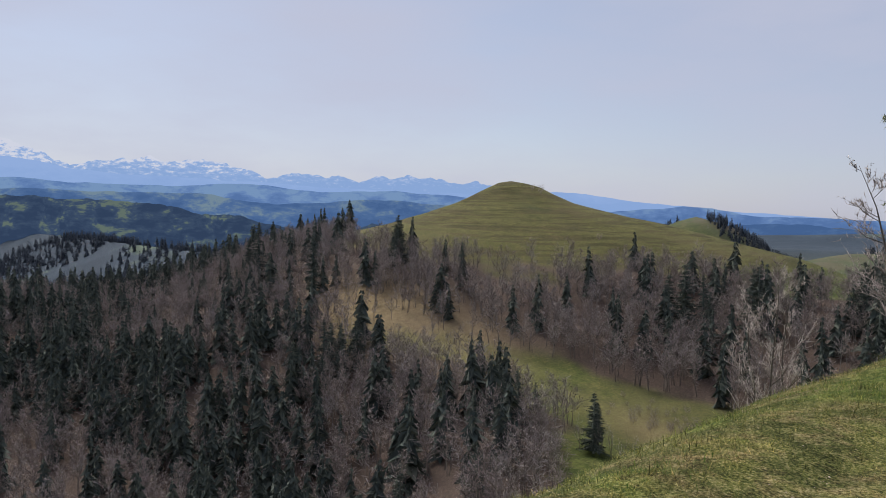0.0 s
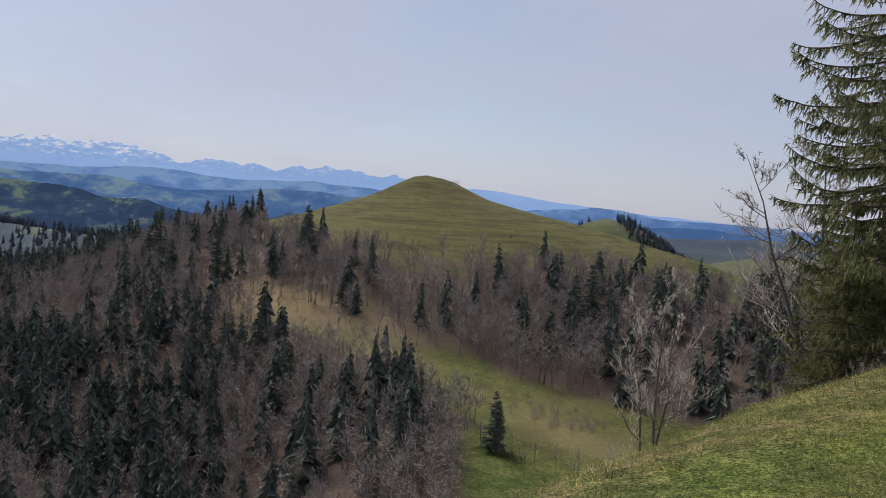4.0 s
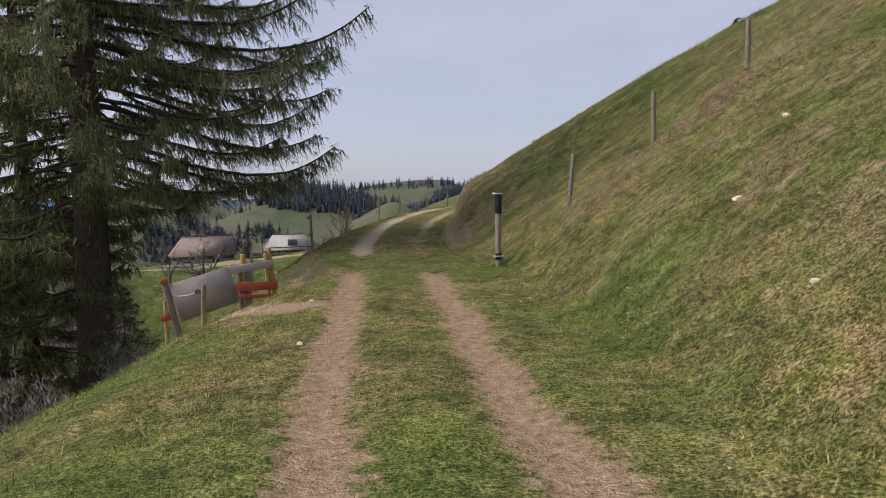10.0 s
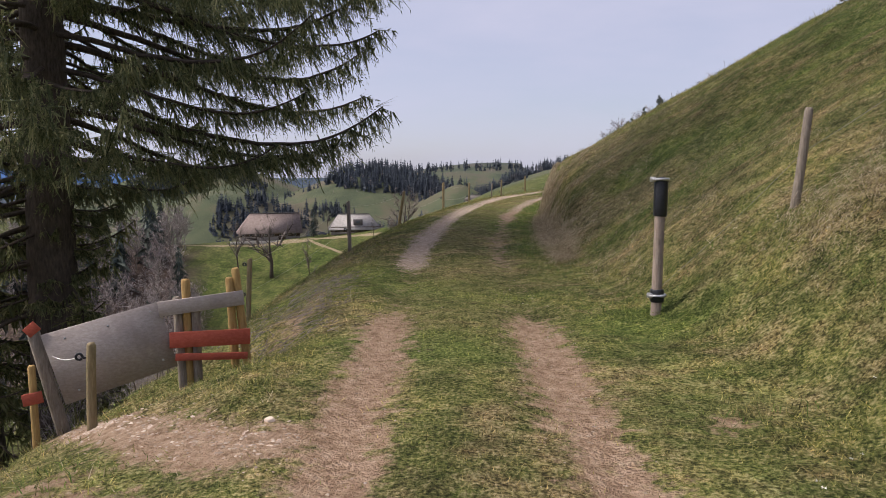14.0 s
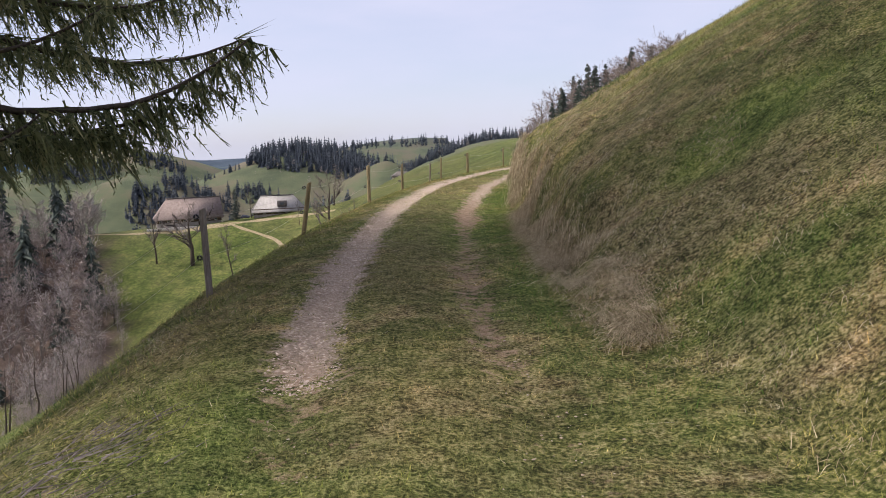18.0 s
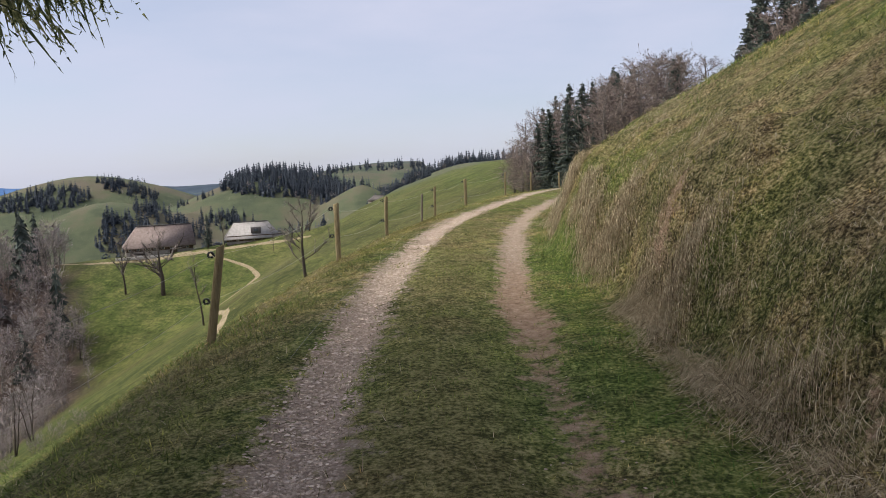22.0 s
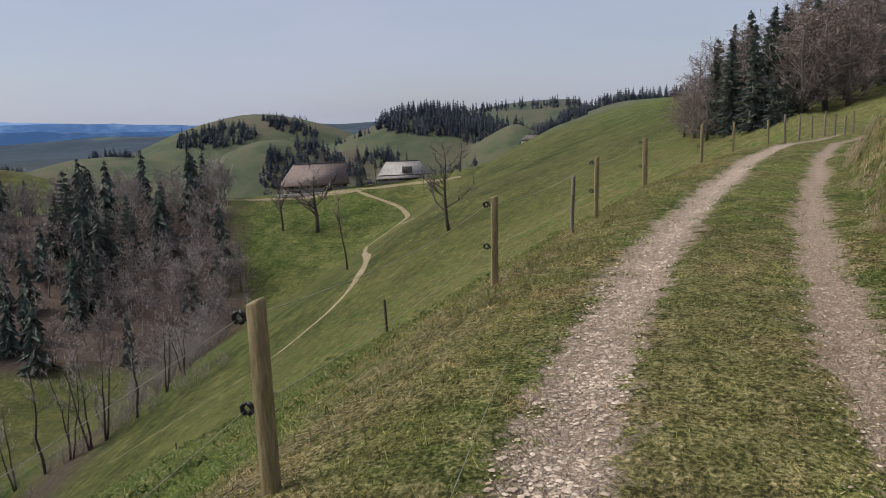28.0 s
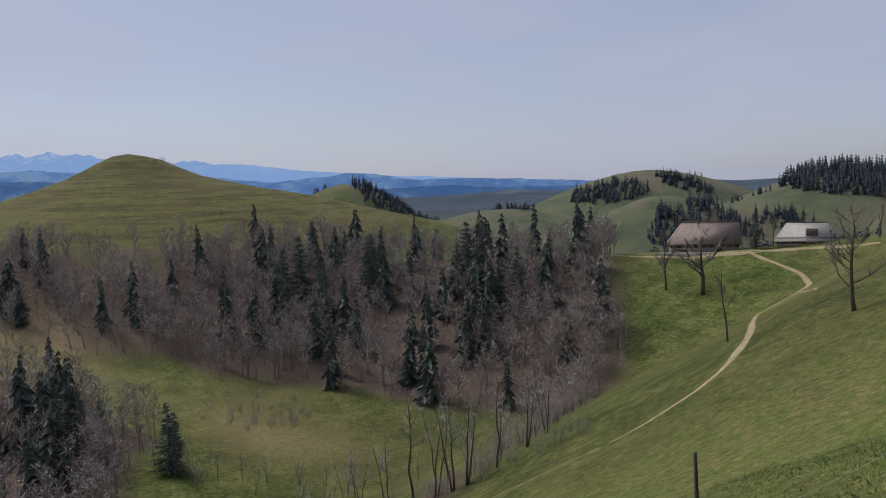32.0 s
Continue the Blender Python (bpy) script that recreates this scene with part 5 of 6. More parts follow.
for k, (x, y, h) in enumerate(((14.5, 112, 13), (13, 116.5, 12.5), (16, 113.5, 12), (12.2, 122, 11), (17.5, 118, 14), (15.6, 108.5, 7), (17.2, 110, 6.5), (19, 112.5, 6), (20, 124, 14.5), (24, 127, 15), (33, 131, 15.5))):
    crest_spruce(x, y, h * .84, (2, 0, 2)[k % 3], 67 * k, "dense dark spruce of the small wood beyond the crest", "spruces beyond the crest")
for k, (x, y, h) in enumerate(((18.5, 110, 9.5), (21.5, 113, 11), (24.5, 117, 12), (27.5, 121, 12), (20, 117, 10.5), (10.2, 124, 7.5), (11, 119, 7), (9.6, 129, 7), (23, 111, 9), (30, 124, 12))):
    add_beech(x, y, h, k, 83 * k, "wide leafless brown beech of the small wood beyond the crest", "beeches beyond the crest", 1.35)
crest_spruce(22.5, 62, 8.5, 0, 0, "dark spruce on the hilltop", "spruces beyond the crest")
crest_spruce(25.5, 64, 8, 2, 90, "dark spruce on the hilltop", "spruces beyond the crest")
for k, (x, y, h) in enumerate(((44.5, 137, 13), (47, 139, 19), (49.5, 141.5, 26), (53, 140, 27), (57, 143, 27), (62, 145, 26), (45.6, 135, 14), (66, 147, 25))):
    crest_spruce(x, y, h, k, 50 * k, "tall dark spruce high on the hill", "spruces on the hilltop")
for k, (x, y, h) in enumerate(((48, 134, 15), (52, 135, 18), (56, 137, 20), (60, 139, 20), (50, 137, 19), (64, 141, 21))):
    add_beech(x, y, h, k, 70 * k, "leafless brown tree among the spruces on the hill", "bare trees on the hilltop", 1.3)

# tall slim trees along the foot of the meadow
slim_meshes = []
for k, (st, fk) in enumerate(((1, .5), (2, .42), (3, .45))):
    t, c = bare_parts(180 + k, 15, 2.6, 12 if st == 1 else 8, 7, 6, fk, st, 1.8)
    slim_meshes.append((t.mesh("trunk"), c.mesh("twigs")))
for k, (x, y, h) in enumerate(((-93, 107.5, 13), (-88, 108, 12), (-82, 109, 12.5), (-73.5, 111.5, 18), (-67, 112, 17), (-69.5, 112, 15), (-62, 116, 14), (-62, 124, 13), (-66, 135, 13), (-97, 105, 11), (-78, 110.5, 13.5), (-85, 109, 13), (-91, 107, 11), (-64.5, 113, 16))):
    t, c = slim_meshes[k % 3]
    tree_thing("slim_tree", "tall slim leafless tree at the foot of the meadow", "tree", t, c, SPRUCE_BARK, TWIGS, "twig_crown", x, y, h / 15, 61 * k, "slim trees below the meadow")
# ---------------------------------------------------------------- woods
rng = np.random.default_rng(11)
EDGE_SPRUCES = ((-278.7, 262.2, 36, 0), (-272, 268, 30, 1), (-262, 262, 26, 2), (-285, 258, 30, 0), (-249.8, 280.7, 33, 2), (-255, 283, 31, 0), (-198.2, 145.5, 21, 2), (-201, 149, 17, 0), (-222, 138, 19, 1), (-231, 136, 22, 3), (-238, 132, 24, 0), (-228, 128, 20, 2), (-246, 138, 17, 1), (-210.4, 300.4, 33, 0), (-204, 303, 28, 3), (-213, 297, 25, 1))
HOLLOW_SPRUCES = ((-437.6, 176.2, 32, 2), (-442, 180, 28, 0), (-432, 172, 26, 0), (-507.6, 105.7, 40, 1), (-512, 100, 30, 0), (-440.5, 122.5, 36, 1), (-338, 112.8, 27, 0), (-345.8, 99.1, 27, 1), (-342, 106, 24, 2), (-330.9, 80.1, 30, 0), (-404.5, 82, 15, 0),
            (-335, 104, 25, 0), (-350, 104, 22, 2), (-326, 92, 21, 1), (-180, 295, 27, 0), (-186, 290, 24, 2))
for k, (x, y, h, kind) in enumerate(EDGE_SPRUCES + HOLLOW_SPRUCES):
    add_spruce(x, y, h, kind, 50 * k)


def scatter(n, x0, x1, y0, y1, density):
    x, y = rng.uniform(x0, x1, n), rng.uniform(y0, y1, n)
    keep = rng.random(n) < density(x, y)
    return x[keep], y[keep]


def felled(x, y):
    """The thinned strip above the hay meadow."""
    line = np.interp(x, (-460, -440, -371, -300, -232), (80, 99, 132, 188, 219))
    return np.exp(-((y - line - 17) / 15) ** 2) * step(-450, -430, x) * (1 - step(-320, -285, x))


def woods_density(x, y):
    return woods_mask(x, y) * np.maximum(step(125, 150, np.hypot(x, y)), step(92, 96, y)) * (1 - .35 * step(.1, .7, wave(x, y, 24, 6))) * (1 - .72 * felled(x, y))


wx, wy = scatter(16000, -700, -45, -300, 480, woods_density)
dist = np.hypot(wx, wy)
az_w = np.degrees(np.arctan2(-wx, wy))
conifer_share = (.05 + .29 * step(73, 79, az_w) * step(-.3, .3, wave(wx, wy, 45, 3)) * step(170, 240, dist) + .12 * step(.2, .8, wave(wx, wy, 33, 5))) * step(130, 190, dist)
is_spruce = rng.random(len(wx)) < conifer_share
size = rng.uniform(.65, 1.15, len(wx))
foot = np.exp(-((wx + np.interp(wy, (-20, 40, 107, 232), (45, 55, 64, 116)) + 4) / 9) ** 2) * step(90, 96, wy)
size = size * (1 - foot * np.interp(wy, (90, 118, 160, 230), (.82, .78, .45, .2)))
is_spruce = is_spruce & (foot < .3)
order = np.argsort(dist)
spruce_ids, bare_ids = [i for i in order if is_spruce[i]], [i for i in order if not is_spruce[i]]
for i in spruce_ids[:60]:
    add_spruce(wx[i], wy[i], 26 * size[i], int(i), float(i * 37 % 360))
for i in bare_ids[:95]:
    add_bare(wx[i], wy[i], 17 * size[i], int(i), float(i * 53 % 360), mat=None)


def joined(name, label, category, ids, xs, ys, sizes, meshes, mats, unit):
    """The far trees of one kind as one piece of woods."""
    for pick, mat, which in mats:
        vs, fs, count = [], [], 0
        for j, i in enumerate(ids):
            v, f = meshes[int(i) % len(meshes)][pick]
            a = float(i * 41 % 360)
            ca, sa = math.cos(a), math.sin(a)
            s = sizes[i] / unit
            p = v @ np.array([[ca, sa, 0], [-sa, ca, 0], [0, 0, 1]]) * s + np.array([xs[i], ys[i], height_at(xs[i], ys[i]) - .3])
            vs.append(p)
            fs.append(f + count)
            count += len(v)
        me = tri_mesh(name, np.concatenate(vs), np.concatenate(fs))
        ob = part(which, me, mat)
        tagged(ob, label, category, kind="stuff")


def far_spruce(seed, r, rows=12):
    rg, c = np.random.default_rng(seed), Geo()
    for w in range(rows):
        f = w / rows
        z0, reach = 20 * (.05 + .94 * f), r * (1 - f) ** .8 + .3
        a, L = rg.uniform(0, math.tau, 5), reach * rg.uniform(.6, 1.15, 5)
        root = np.c_[np.cos(a) * L * .1, np.sin(a) * L * .1, z0 + rg.uniform(.2, .9, 5)]
        tip = np.c_[np.cos(a) * L, np.sin(a) * L, z0 - .36 * L]
        c.flakes(root, tip, .75 * L + .3, rg)
        c.flakes(root, tip + rg.normal(0, .3, (5, 3)), .75 * L + .3, rg)
    c.spikes([[0, 0, .3]], [[0, 0, 20.4]], r * .26, 4)
    return np.concatenate(c.v), np.concatenate(c.f)


def far_bare(seed, r, stems):
    rg, c, t = np.random.default_rng(seed), Geo(), Geo()
    for s in range(stems):
        top = np.array([rg.normal(0, 1.0), rg.normal(0, 1.0), 15 * rg.uniform(.85, 1)])
        foot = np.array([rg.normal(0, .6) * (stems > 1), rg.normal(0, .6) * (stems > 1), -.5])
        t.spikes([foot], [top], .22, 3)
        for k in range(12 // stems + 2):
            f = rg.uniform(.3, .97)
            p0, a = foot + (top - foot) * f, rg.uniform(0, math.tau)
            L = r * (1.25 - .85 * f) * rg.uniform(.6, 1.1)
            p1 = p0 + np.array([math.cos(a) * .66, math.sin(a) * .66, .8]) * L
            t.flakes([p0], [p1], .2, rg)
            q = p0 + (p1 - p0) * rg.uniform(.15, 1, (10, 1))
            c.flakes(q, q + (rg.normal(0, .5, (10, 3)) + np.array([math.cos(a) * .25, math.sin(a) * .25, .5])) * L * .62, rg.uniform(.1, .26, 10), rg, 0)
    return [(np.concatenate(c.v), np.concatenate(c.f)), (np.concatenate(t.v), np.concatenate(t.f))]


low_spruce = [[far_spruce(140 + k, r)] for k, r in enumerate((5.0, 4.2, 5.7, 3.8))]
tiny_spruce = [[far_spruce(150 + k, r, 6)] for k, r in enumerate((5.0, 4.2, 5.8, 3.8))]
low_bare = [far_bare(160 + k, r, st) for k, (r, st) in enumerate(((4.2, 1), (3.4, 1), (5.0, 1), (3.8, 2), (4.6, 1)))]
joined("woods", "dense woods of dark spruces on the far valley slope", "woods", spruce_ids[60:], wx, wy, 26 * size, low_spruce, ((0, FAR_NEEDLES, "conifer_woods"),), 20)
rest = bare_ids[95:]
joined("woods", "leafless grey and brown broadleaf woods filling the valley", "woods", rest[::2], wx, wy, 17.5 * size, low_bare, ((0, TWIGS, "broadleaf_woods"), (1, GREY_BARK, "broadleaf_trunks")), 15)
joined("woods", "leafless brown beech woods on the valley slope", "woods", rest[1::2], wx, wy, 17.5 * size, low_bare, ((0, BROWN_TWIGS, "beech_woods"), (1, GREY_BARK, "beech_trunks")), 15)

# spruce woods on the hills behind the farm
HILL_WOODS = ((-150, 760, 62, 48, 330, 18), (-92, 735, 50, 30, 150, 16), (-235, 590, 26, 26, 90, 15), (-215, 632, 32, 16, 60, 14), (-185, 668, 26, 14, 50, 14), (-405, 805, 46, 26, 150, 15), (-352, 858, 22, 8, 40, 11), (-330, 845, 30, 16, 60, 14),
              (-420, 965, 60, 10, 60, 16), (-300, 800, 12, 26, 40, 13), (-600, 672, 50, 48, 230, 14))
HILL_WOODS_BEYOND = ((-668, 690, 30, 8, 24, 11), (-860, -70, 250, 170, 620, 17), (-1010, 130, 190, 90, 260, 17), (-1330, -40, 150, 150, 620, 18), (-690, 650, 12, 20, 20, 13), (60, 1000, 140, 40, 150, 19), (-60, 930, 90, 30, 110, 18), (-700, 900, 120, 30, 60, 16),
              (-880, 620, 60, 40, 60, 18), (-150, 1200, 220, 30, 150, 17), (40, 1230, 120, 20, 60, 17), (-500, 760, 22, 26, 60, 14), (-40, 650, 34, 8, 40, 12), (-270, 730, 60, 7, 40, 10), (-150, 445, 46, 8, 40, 12), (-90, 440, 30, 10, 30, 12))
hx, hy, hs = [], [], []
for cx, cy, rx, ry, n, hh in HILL_WOODS + HILL_WOODS_BEYOND:
    a, q = rng.uniform(0, math.tau, n), np.sqrt(rng.random(n))
    hx += list(cx + rx * q * np.cos(a))
    hy += list(cy + ry * q * np.sin(a))
    hs += list(.84 * hh * rng.uniform(.6, 1.1, n))
joined("far_woods", "dark spruce woods on the hills behind the farm", "woods", list(range(len(hx))), np.array(hx), np.array(hy), np.array(hs), tiny_spruce, ((0, HAZE_TINTED_NEEDLES, "far_spruce_woods"),), 20)
bx, by = np.array(hx)[::11] + 25, np.array(hy)[::11] - 25
joined("far_woods", "bare broadleaf trees along the far pastures", "woods", list(range(len(bx))), bx, by, np.array(hs)[::11] * .6, low_bare, ((0, TWIGS, "far_broadleaf_trees"),), 15)
# brush and young trees on the rough pasture below the woods
for k in range(26):
    x, y = -212 + 17 * math.sin(k * 2.4) * (.4 + k / 26) - .4 * k, 192 + 13 * math.cos(k * 2.4) * (.3 + k / 26)
    ob = thing("hedge_bush", "low leafless brown bush on rough pasture", "bush", pose(x, y, height_at(x, y) - .2, 0, 0, 47 * k) @ Matrix.Scale(1.05 + .6 * ((k * 7) % 5) / 4, 4), "brush in the clearing")
    part("stem", shrub_t, GREY_BARK, ob)
    part("twig_crown", shrub_b, BROWN_TWIGS if k % 3 else TWIGS, ob)
for k, (x, y, h) in enumerate(((-184, 151, 11), (-178, 155, 9), (-171, 158, 10), (-163, 163, 11), (-157, 167, 9), (-150, 170, 10), (-141, 174, 10), (-190, 147, 12), (-196, 146, 12), (-204, 144, 13), (-133, 178, 9), (-146, 165, 8), (-168, 152, 10), (-180, 143, 11))):
    add_bare(x, y, h, k, 47 * k, "young leafless tree at the lower edge of the clearing", "young trees below the clearing", None, .8)
# bushes on the cone hill
t, c = bare_parts(93, 5, 3.2, 12, 7, 6, .1, 3)
st, ct = t.mesh("stems"), c.mesh("twigs")
for x, y, s in ((-530.5, 344.7, 1.5), (-410, 312, 1.1), (-536, 340, 1.0)):
    ob = thing("hill_bush", "single bare bush on the terraced hill", "bush", pose(x, y, height_at(x, y) - .2) @ Matrix.Scale(s, 4), "bushes on the hill")
    part("stem", st, GREY_BARK, ob)
    part("twig_crown", ct, BROWN_TWIGS, ob)

# ---------------------------------------------------------------- distance: glowing ridges with painted haze


def ridge_line(name, label, dist, az0, az1, low, top_of, colours, scale, rough_seed):
    az = np.radians(np.linspace(az0, az1, 420))
    levels = np.linspace(0, 1, 12)
    top = top_of(np.degrees(az))
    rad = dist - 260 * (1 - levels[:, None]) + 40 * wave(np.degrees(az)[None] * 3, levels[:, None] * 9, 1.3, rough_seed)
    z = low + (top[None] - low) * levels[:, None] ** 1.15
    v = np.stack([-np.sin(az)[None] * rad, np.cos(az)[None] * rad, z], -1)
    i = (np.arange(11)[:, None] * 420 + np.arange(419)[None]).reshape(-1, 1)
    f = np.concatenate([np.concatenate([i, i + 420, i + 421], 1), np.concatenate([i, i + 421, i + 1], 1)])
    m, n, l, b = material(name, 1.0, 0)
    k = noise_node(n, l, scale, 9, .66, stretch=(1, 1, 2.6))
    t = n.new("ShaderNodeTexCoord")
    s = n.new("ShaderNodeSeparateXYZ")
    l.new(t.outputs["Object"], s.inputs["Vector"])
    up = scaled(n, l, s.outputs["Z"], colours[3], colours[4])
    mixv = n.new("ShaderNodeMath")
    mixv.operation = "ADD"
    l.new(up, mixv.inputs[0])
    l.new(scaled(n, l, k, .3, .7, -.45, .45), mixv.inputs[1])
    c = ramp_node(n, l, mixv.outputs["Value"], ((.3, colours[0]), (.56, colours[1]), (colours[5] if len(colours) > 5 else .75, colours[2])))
    # backdrop glows by itself: haze and daylight are part of its colour
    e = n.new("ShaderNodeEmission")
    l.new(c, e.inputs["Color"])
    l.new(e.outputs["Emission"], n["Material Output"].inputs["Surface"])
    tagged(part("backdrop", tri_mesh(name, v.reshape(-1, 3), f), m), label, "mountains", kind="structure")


def jagged(a, amp, seed, fine):
    """Uneven crest in metres, about as much above as below zero."""
    r = np.random.default_rng(seed)
    out = 0 * a
    for k in range(1, 7):
        f = fine * 2 ** k
        out = out + amp / 1.6 ** k * (np.abs(2 * ((a * f / 40 + r.random() + .2 * np.sin(a * f / 17)) % 1) - 1) - .5)
    return out


def crest(dist, amp, seed, fine, *pairs):
    """A skyline from azimuths and elevations in degrees, with its own unevenness."""
    return lambda a: 2.8 + dist * np.tan(np.radians(np.interp(a, [p[0] for p in pairs], [p[1] for p in pairs]))) + jagged(a, amp, seed, fine)


ridge_line("snow_range", "snow-covered alpine range on the horizon, haze painted in", 4950, 30, 122, -60,
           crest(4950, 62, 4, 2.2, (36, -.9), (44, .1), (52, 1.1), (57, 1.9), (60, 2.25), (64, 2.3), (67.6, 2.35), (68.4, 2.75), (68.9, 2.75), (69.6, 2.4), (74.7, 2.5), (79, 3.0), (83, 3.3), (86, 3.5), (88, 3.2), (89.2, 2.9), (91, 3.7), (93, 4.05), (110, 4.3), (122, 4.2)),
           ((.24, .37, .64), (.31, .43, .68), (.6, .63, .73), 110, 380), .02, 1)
ridge_line("pale_range", "foothills below the snow, painted pale blue with haze", 4500, 20, 122, -100,
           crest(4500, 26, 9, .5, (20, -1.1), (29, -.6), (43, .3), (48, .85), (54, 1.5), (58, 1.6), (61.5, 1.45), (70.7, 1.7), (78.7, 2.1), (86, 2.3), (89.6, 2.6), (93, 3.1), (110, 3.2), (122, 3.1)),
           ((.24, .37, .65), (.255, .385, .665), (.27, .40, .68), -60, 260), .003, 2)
ridge_line("haze_blue_range", "forested ridges with pale clearings, painted haze blue", 3600, -40, 122, -140,
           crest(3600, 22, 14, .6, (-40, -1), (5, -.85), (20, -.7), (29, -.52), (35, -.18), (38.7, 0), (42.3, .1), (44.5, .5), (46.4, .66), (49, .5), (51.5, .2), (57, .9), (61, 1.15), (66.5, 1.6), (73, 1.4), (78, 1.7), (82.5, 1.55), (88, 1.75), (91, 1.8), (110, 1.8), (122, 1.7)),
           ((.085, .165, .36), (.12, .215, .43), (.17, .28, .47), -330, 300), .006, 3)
ridge_line("middle_range", "wooded ridges with light fields beyond the valley, painted haze blue", 2700, -40, 122, -160,
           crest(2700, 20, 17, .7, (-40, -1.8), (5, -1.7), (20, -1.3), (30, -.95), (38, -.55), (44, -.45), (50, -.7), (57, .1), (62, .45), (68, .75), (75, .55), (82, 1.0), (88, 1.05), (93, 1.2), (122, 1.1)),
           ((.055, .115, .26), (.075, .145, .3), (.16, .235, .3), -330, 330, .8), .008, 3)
ridge_line("wooded_range", "dark wooded hills with green fields across the valley, tinted with haze", 1750, 62, 122, -190,
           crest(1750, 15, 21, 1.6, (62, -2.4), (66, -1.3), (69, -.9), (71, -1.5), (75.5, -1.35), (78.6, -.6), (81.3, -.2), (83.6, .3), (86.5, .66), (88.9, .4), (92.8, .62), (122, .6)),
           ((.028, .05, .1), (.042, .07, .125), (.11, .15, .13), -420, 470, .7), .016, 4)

# ---------------------------------------------------------------- grass, dead tufts and stones near the track
rng = np.random.default_rng(21)


def blades(name, label, n, u0, u1, y0, y1, length, width, mat, chance, lean=.55, drift=(0, 0), bent=False):
    u, y = rng.uniform(u0, u1, n), rng.uniform(y0, y1, n)
    keep = rng.random(n) < chance(u, y)
    u, y = u[keep], y[keep]
    x = u + track_x(y)
    bare = rng.random(len(x)) < bay_amount(x, y)
    x, y = x[~bare], y[~bare]
    z = height(x, y)
    n = len(x)
    ln = length * rng.uniform(.45, 1.3, n) * (.75 + .5 * step(-.5, .6, wave(x, y, .35, 3)))
    a = rng.uniform(0, math.tau, n)
    tilt = rng.normal(0, lean, (n, 2)) + np.array(drift)
    w = width * rng.uniform(.6, 1.3, n)
    root = np.c_[x, y, z - .01]
    side = np.c_[np.cos(a), np.sin(a), 0 * a] * w[:, None] * .5
    mid = root + np.c_[tilt * .35, np.ones(n)] * (ln * .55)[:, None]
    tip = root + np.c_[tilt * 1.15, np.maximum(1 - .45 * (tilt ** 2).sum(1), .12)] * ln[:, None]
    if bent:
        v = np.stack([root - side, root + side, mid + side * .7, mid - side * .7, tip], 1).reshape(-1, 3)
        i = np.arange(n)[:, None] * 5
        f = np.concatenate([i + np.array([[0, 1, 2]]), i + np.array([[0, 2, 3]]), i + np.array([[3, 2, 4]])])
    else:
        v = np.stack([root - side, root + side, tip], 1).reshape(-1, 3)
        f = np.arange(n * 3).reshape(-1, 3)
    tagged(part(name, tri_mesh(name, v, f), mat), label, "grass", kind="stuff")


blades("track_grass", "short trodden grass between and beside the ruts", 320000, -2.2, 2.2, -12, 50, .05, .007, GRASS, lambda u, y: (1 - .95 * rut_amount(u, y)) * (1 - .75 * step(30, 50, y)) * (1 - .45 * np.exp(-(u / .5) ** 4) * step(15, 18, y)), .7)
blades("bank_grass", "rough grass on the steep bank", 190000, 1.7, 9, -8, 40, .085, .010, GRASS, lambda u, y: (1 - .6 * step(4, 9, u)) * (1 - .6 * step(20, 40, y)) * (1 - .55 * step(1.6, 1.9, u) * (1 - step(3, 4.5, u)) * step(15, 19, y) * (1 - step(30, 36, y))), .8, (-.12, 0))
blades("verge_grass", "fresh grass on the downhill verge", 150000, -6.5, -1.3, -14, 50, .085, .009, GRASS, lambda u, y: (1 - .6 * step(3, 6, -u)) * (1 - .5 * step(28, 50, y)), .75, (-.1, 0))
blades("lush_grass", "lush green grass in moist patches", 90000, -5, 6, -14, 44, .085, .006, LUSH, lambda u, y: step(.15, .7, wave(u + 3 * np.sin(y), y, 1.4, 12)) * step(1.2, 1.7, np.abs(u)) * .8 + np.exp(-((u - 1.33) / .26) ** 2) * step(15, 19, y) + 1.6 * np.exp(-((u + 1.5) / .32) ** 2 - ((y - 2) / .9) ** 2), .65, (-.05, 0), True)
blades("dry_blades", "scattered dry grass among the green", 110000, -6, 9, -14, 45, .09, .0055, STRAW, lambda u, y: (.1 + .7 * step(.1, .7, wave(u, y, .8, 5))) * (1 - .9 * rut_amount(u, y)) * np.maximum(.6 * step(15, 18, y) * (1 - .5 * step(28, 38, y)), step(.9, 1.6, np.abs(u)) * (1 - .55 * step(25, 29, y))), 1.0, (-.1, 0))
blades("far_bank_grass", "rough grass high on the bank", 36000, 8, 24, 0, 62, .15, .016, GRASS, lambda u, y: .7 + 0 * u, .8, (-.15, 0))
blades("meadow_grass", "grass tufts on the steep meadow", 130000, -26, -4.5, 22, 66, .1, .011, MEADOW, lambda u, y: .5 + .5 * step(-.2, .5, wave(u, y, 1.1, 4)), .75, (-.15, 0))

blades("pasture_grass", "coarse grass tufts on the far pasture", 60000, -62, -6, 60, 150, .2, .045, GRASS, lambda u, y: step(-.4, .4, wave(u, y, 2.3, 4)) * (1 - .5 * step(90, 150, y)), .8)


